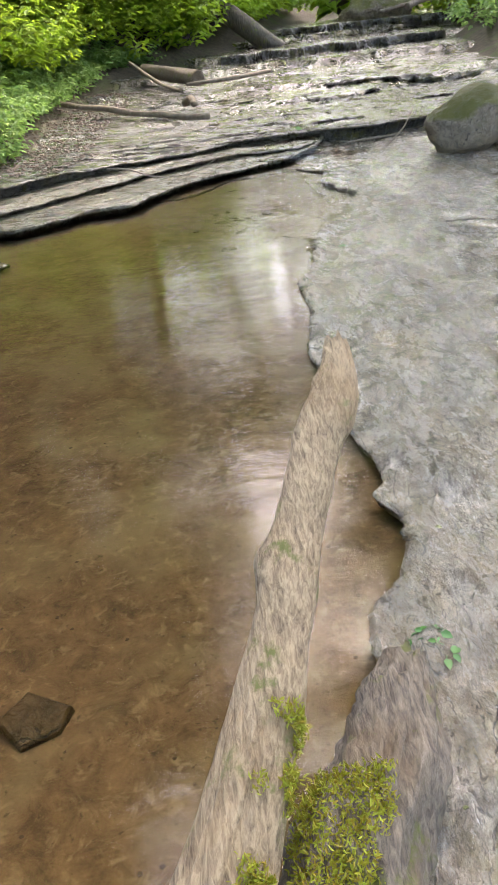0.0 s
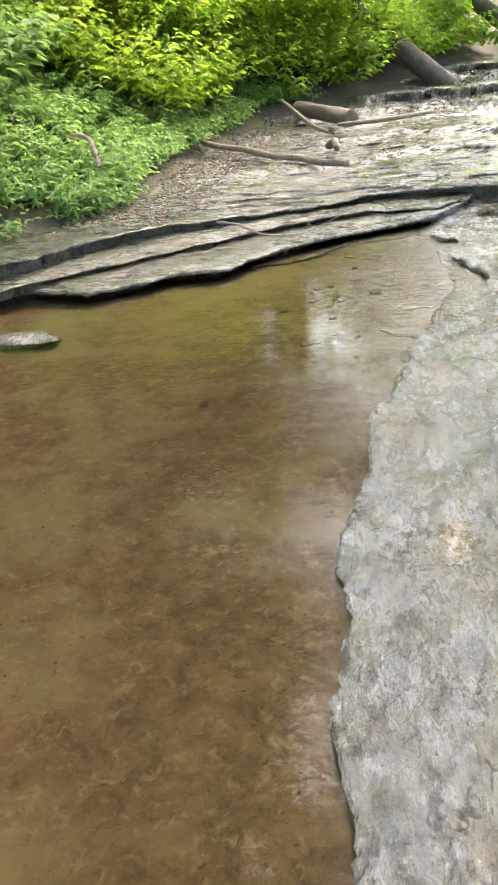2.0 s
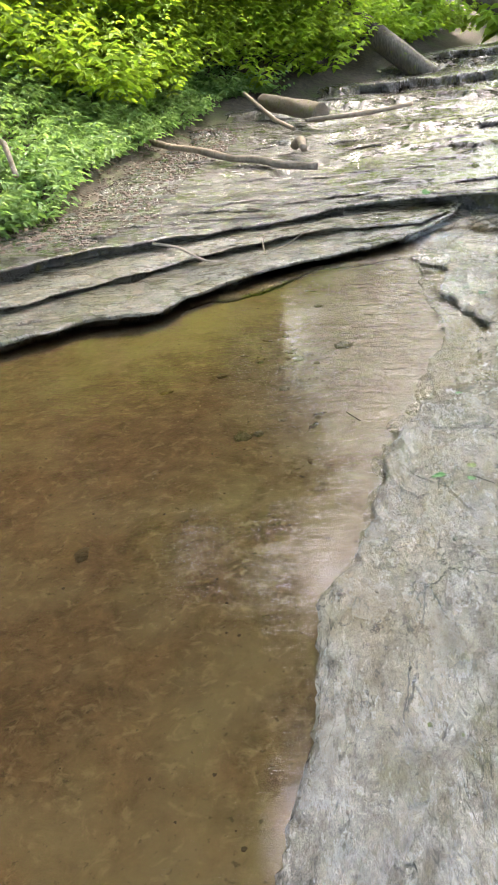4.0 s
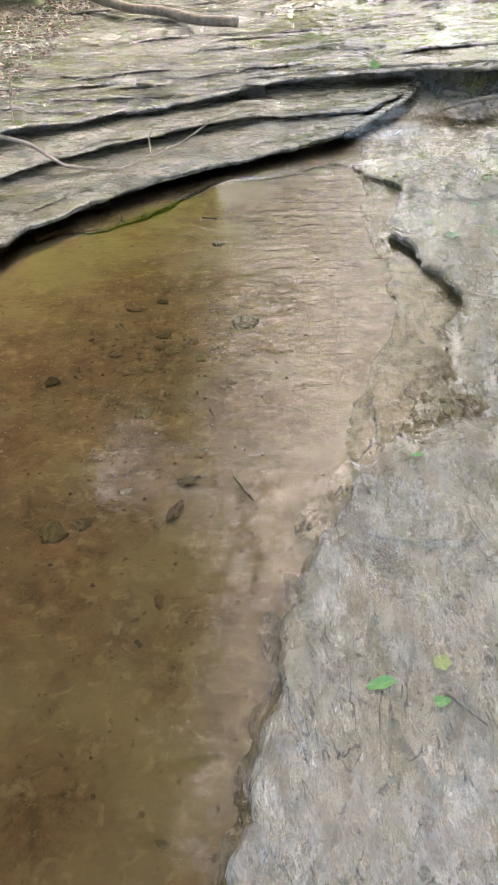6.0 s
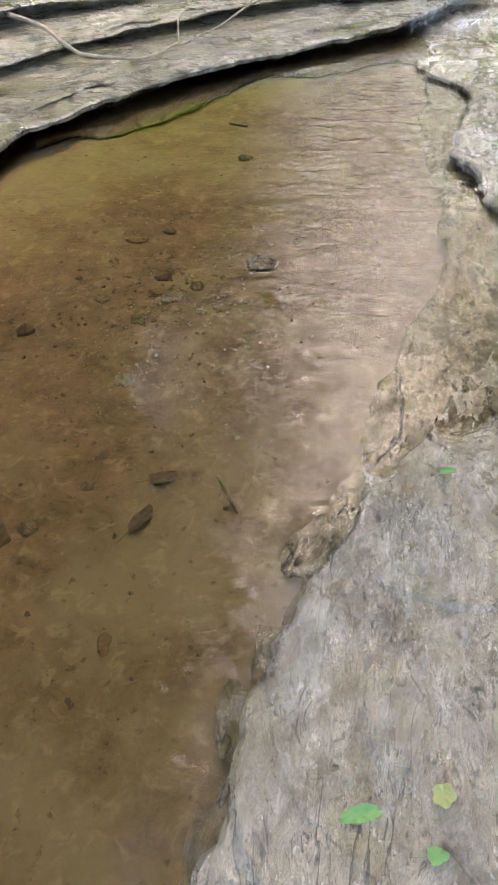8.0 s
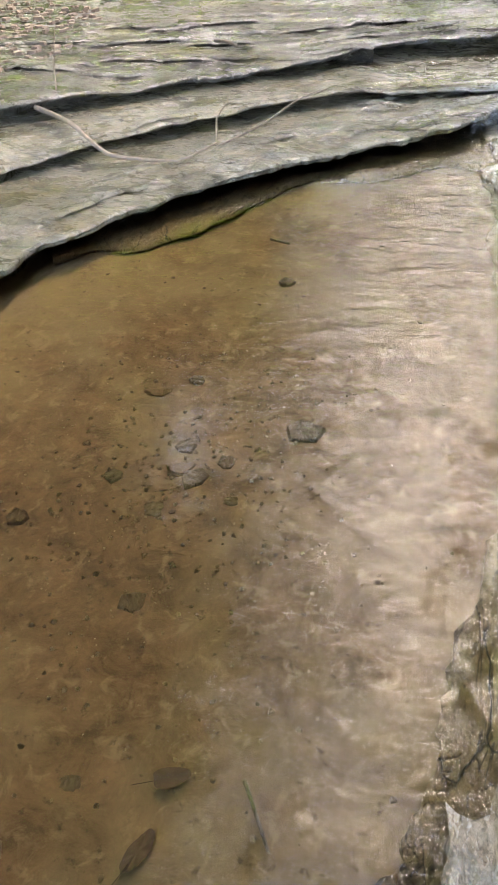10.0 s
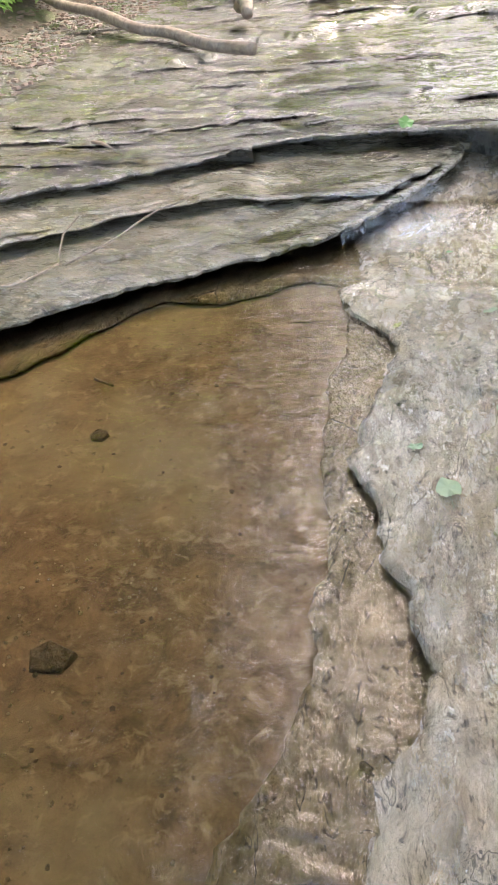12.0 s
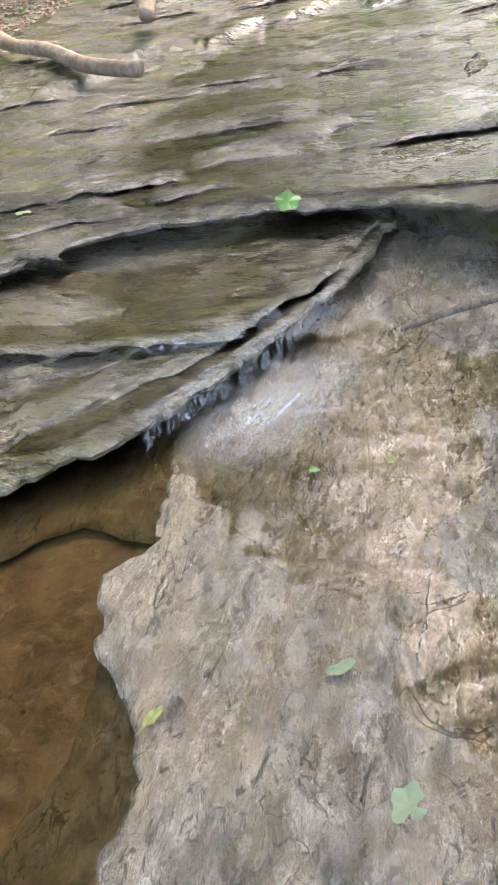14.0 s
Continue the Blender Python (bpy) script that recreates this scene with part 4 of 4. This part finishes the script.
# twigs
for path, radii, label in (
        ([(-1.34, 9.86, -0.10), (-1.05, 9.62, -0.10), (-0.75, 9.36, -0.17), (-0.41, 9.34, -0.19), (-0.27, 9.53, -0.175)], [0.014, 0.013, 0.011, 0.008, 0.005], "thin bare twig lying across the ledges"),
        ([(-0.27, 9.53, -0.18), (-0.31, 9.72, -0.12), (-0.3, 9.9, -0.10)], [0.006, 0.005, 0.003], "thin bare twig standing on the ledge"),
        ([(-1.27, 9.98, -0.11), (-1.3, 10.1, 0.05), (-1.28, 10.15, 0.2)], [0.006, 0.005, 0.003], "thin dry stem standing on the ledge"),
        ([(1.58, 10.48, -0.25), (1.72, 10.53, -0.225), (1.95, 10.62, -0.215), (2.5, 10.6, -0.20)], [0.009, 0.015, 0.018, 0.02], "broken brown branch lying under the ledge"),
        ([(2.15, 10.0, -0.23), (2.5, 10.55, -0.1), (2.75, 11.1, 0.06)], [0.012, 0.01, 0.008], "thin stick leaning on the ledge"),
        ([(1.78, 6.1, -0.25), (1.95, 6.05, -0.24), (2.3, 5.9, -0.24)], [0.008, 0.007, 0.005], "thin dark twig on the shale shelf"),
        ([(1.03, 5.8, -0.26), (1.1, 5.72, -0.25)], [0.004, 0.003], "thin dark twig on the shale shelf"),
        ([(-0.42, 14.3, 0.18), (-0.3, 14.0, 0.26), (-0.25, 13.8, 0.18)], [0.06, 0.07, 0.05], "short weathered stub of branch on rock"),
        ([(-0.4, 16.2, 0.35), (0.5, 16.3, 0.36), (1.3, 17.0, 0.38)], [0.03, 0.045, 0.03], "dark waterlogged branch in the stream"),
        ([(-1.5, 17.2, 0.8), (-0.9, 16.2, 0.42), (-0.5, 15.2, 0.32)], [0.03, 0.035, 0.03], "grey stick leaning on the log"),
        ([(5.2, 21.6, 1.2), (6.4, 22.6, 1.55), (7.6, 23.4, 2.2)], [0.08, 0.1, 0.09], "pale fallen branch by the far bank"),
        ([(4.6, 22.0, 1.15), (6.2, 22.3, 1.35), (7.8, 22.4, 1.6)], [0.05, 0.06, 0.06], "pale fallen branch by the far bank"),
        ([(-0.25, 9.55, -0.19), (-0.08, 9.72, -0.15), (0.05, 9.95, -0.11), (0.22, 10.2, -0.11)], [0.005, 0.006, 0.005, 0.003], "thin dark forked twig lying across the ledges"),
        ([(-0.62, 10.95, -0.045), (-0.52, 10.86, -0.035), (-0.44, 10.78, -0.04)], [0.01, 0.011, 0.008], "short dark stick on the wet rock"),
        ([(0.11, 8.88, -0.345), (0.2, 8.83, -0.34)], [0.006, 0.005], "short sunken twig on the pool bed"),
        ([(0.5, 6.62, -0.345), (0.57, 6.5, -0.34)], [0.004, 0.003], "short sunken twig on the pool bed"),
        ([(-3.4, 11.2, 0.85), (-3.1, 11.0, 0.8), (-2.9, 10.7, 0.5)], [0.025, 0.03, 0.03], "bleached forked stick among the herbs")):
    t = wood("twig", path, radii, MAT["stick"] if radii[0] > 0.0115 else MAT["rotten"], path[0][0], 7, 0.12, 0.01, 0.05)
    tagged(t, label, "twig")

# the little fall over the lower ledge
n = Nodes("white water")
v = n.coords((60, 60, 5))
clear = n.node("ShaderNodeBsdfTransparent")
n.set(Base_Color=(0.8, 0.82, 0.84), Roughness=0.12)
m = n.node("ShaderNodeMixShader")
n.put(m.inputs[0], n.ramp(n.noise(v, 2.0, 4, 0.6), [(0.45, 0.0), (0.72, 0.3)]))
n.put(m.inputs[1], clear.outputs[0])
n.put(m.inputs[2], n.bsdf.outputs[0])
n.put(n.out.inputs["Surface"], m.outputs[0])
MAT["white_water"] = n.mat


def fall(line, top, drop, out, density, label):
    """A thin torn curtain of water that leaves the lip and drops, with a few separate strands."""
    pts = resample(line, 0.008)
    cols = 9
    verts, faces = [], []
    for k, p in enumerate(pts):
        reach = out * (0.8 + 0.5 * n3(k * 0.25, top))
        fallen = drop * (0.8 + 0.3 * n3(k * 0.4, top + 2))
        for j in range(cols):
            u = j / (cols - 1)
            q = -0.02 + (0.02 + reach) * u ** 0.6
            verts.append((p[0] + 0.5 * q, p[1] - 0.86 * q, top + 0.006 - fallen * u ** 1.6))
    for k in range(len(pts) - 1):
        if n3(k * 0.13, 3.0 + top) > density:
            faces += [(k * cols + j, k * cols + j + 1, (k + 1) * cols + j + 1, (k + 1) * cols + j) for j in range(cols - 1)]
    for k in range(0, len(pts), 3):
        p, w, reach, fallen = pts[k], random.uniform(0.0006, 0.002), out * random.uniform(0.6, 1.4), drop * random.uniform(0.5, 1.05)
        b = len(verts)
        for j in range(cols):
            u = j / (cols - 1)
            q = -0.01 + (0.01 + reach) * u ** 0.6
            z = top + 0.005 - fallen * u ** 1.6
            verts += [(p[0] + 0.5 * q - w, p[1] - 0.86 * q, z), (p[0] + 0.5 * q + w, p[1] - 0.86 * q - 0.001, z)]
        faces += [(b + j * 2, b + j * 2 + 1, b + j * 2 + 3, b + j * 2 + 2) for j in range(cols - 1)]
    return tagged(mesh_ob("water_fall", verts, faces, MAT["white_water"]), label, "water", kind="structure")


fall([(0.9, 9.97), (1.0, 10.12), (1.18, 10.4), (1.34, 10.66)], -0.205, 0.09, 0.05, -0.35, "small white trickle falling over the ledge into the pool")
fall([(0.8, 10.31), (1.06, 10.36), (1.2, 10.5)], -0.168, 0.04, 0.02, -0.2, "bluish water spilling over the middle ledge")


def foam_patch():
    n = Nodes("churned water")
    v = n.coords((1, 1, 1))
    grad = n.node("ShaderNodeTexGradient", Vector=v)
    grad.gradient_type = "SPHERICAL"
    clear = n.node("ShaderNodeBsdfTransparent")
    amount = n.maths("MULTIPLY", n.ramp(grad.outputs["Fac"], [(0.0, 0.0), (0.9, 0.5)]), n.ramp(n.noise(n.coords((1.6, 3, 2)), 1.6, 7, 0.65, 1.2), [(0.34, 0.1), (0.66, 1.0)]))
    n.set(Base_Color=(0.72, 0.73, 0.74), Roughness=0.5)
    m = n.node("ShaderNodeMixShader")
    n.put(m.inputs[0], amount)
    n.put(m.inputs[1], clear.outputs[0])
    n.put(m.inputs[2], n.bsdf.outputs[0])
    n.put(n.out.inputs["Surface"], m.outputs[0])
    k = 40
    verts = [(2 * i / (k - 1) - 1, 2 * j / (k - 1) - 1, 0.12 * abs(fbm(i * 0.35, j * 0.35, 5.0))) for j in range(k) for i in range(k)]
    ob = mesh_ob("foam", verts, grid_faces(k, k), n.mat)
    ob.matrix_basis = pose(1.23, 10.16, WATER + 0.008, 0, 0, 58) @ Matrix.Diagonal((0.36, 0.2, 0.025, 1))
    return tagged(ob, "white churned water under the fall", "water", kind="stuff")


foam_patch()

# moss on the rotten log, and the sprout beside it
mossy = []
top_of = [v.co.copy() for v in stump.data.vertices if 0.62 < v.co.y < 1.02 and v.co.x < 0.13 + (v.co.y - 0.9) * 0.4 + 0.05] + [v.co.copy() for v in log.data.vertices if 0.62 < v.co.y < 1.0 and v.co.x > -0.1 + (v.co.y - 0.86) * 0.38 + 0.04]
top_of = [c for c in top_of if c.z > -0.12 and n3(c.x * 9, c.y * 9, 40.0) > -0.12]
for _ in range(9000):
    c = top_of[rng.integers(len(top_of))]
    mossy.append((c.x + rng.normal(0, 0.008), c.y + rng.normal(0, 0.008), c.z + rng.uniform(-0.004, 0.012)))
mossy = np.array(mossy)
MAT["moss"] = leaf_material("moss", (0.26, 0.17, 0.015), (0.36, 0.40, 0.04), 0.35)
L = rng.uniform(0.008, 0.018, len(mossy))
me = leaf_mesh("moss", mossy, rng.normal(0, 0.6, (len(mossy), 3)) + (0, 0, 0.7), rng.normal(0, 1, (len(mossy), 3)), L, L * 0.35, MAT["moss"])
tagged(new("moss", me), "yellow-green moss cushion on the rotten log", "moss", kind="stuff")
plant_bed("sprout", [np.array((0.44, 1.58, -0.29)), np.array((0.45, 1.52, -0.29))], 0.05, 0.04, 5, 2, 0.045, MAT["leaf_green"], "small green sprout growing beside the rotten log", 0.8)
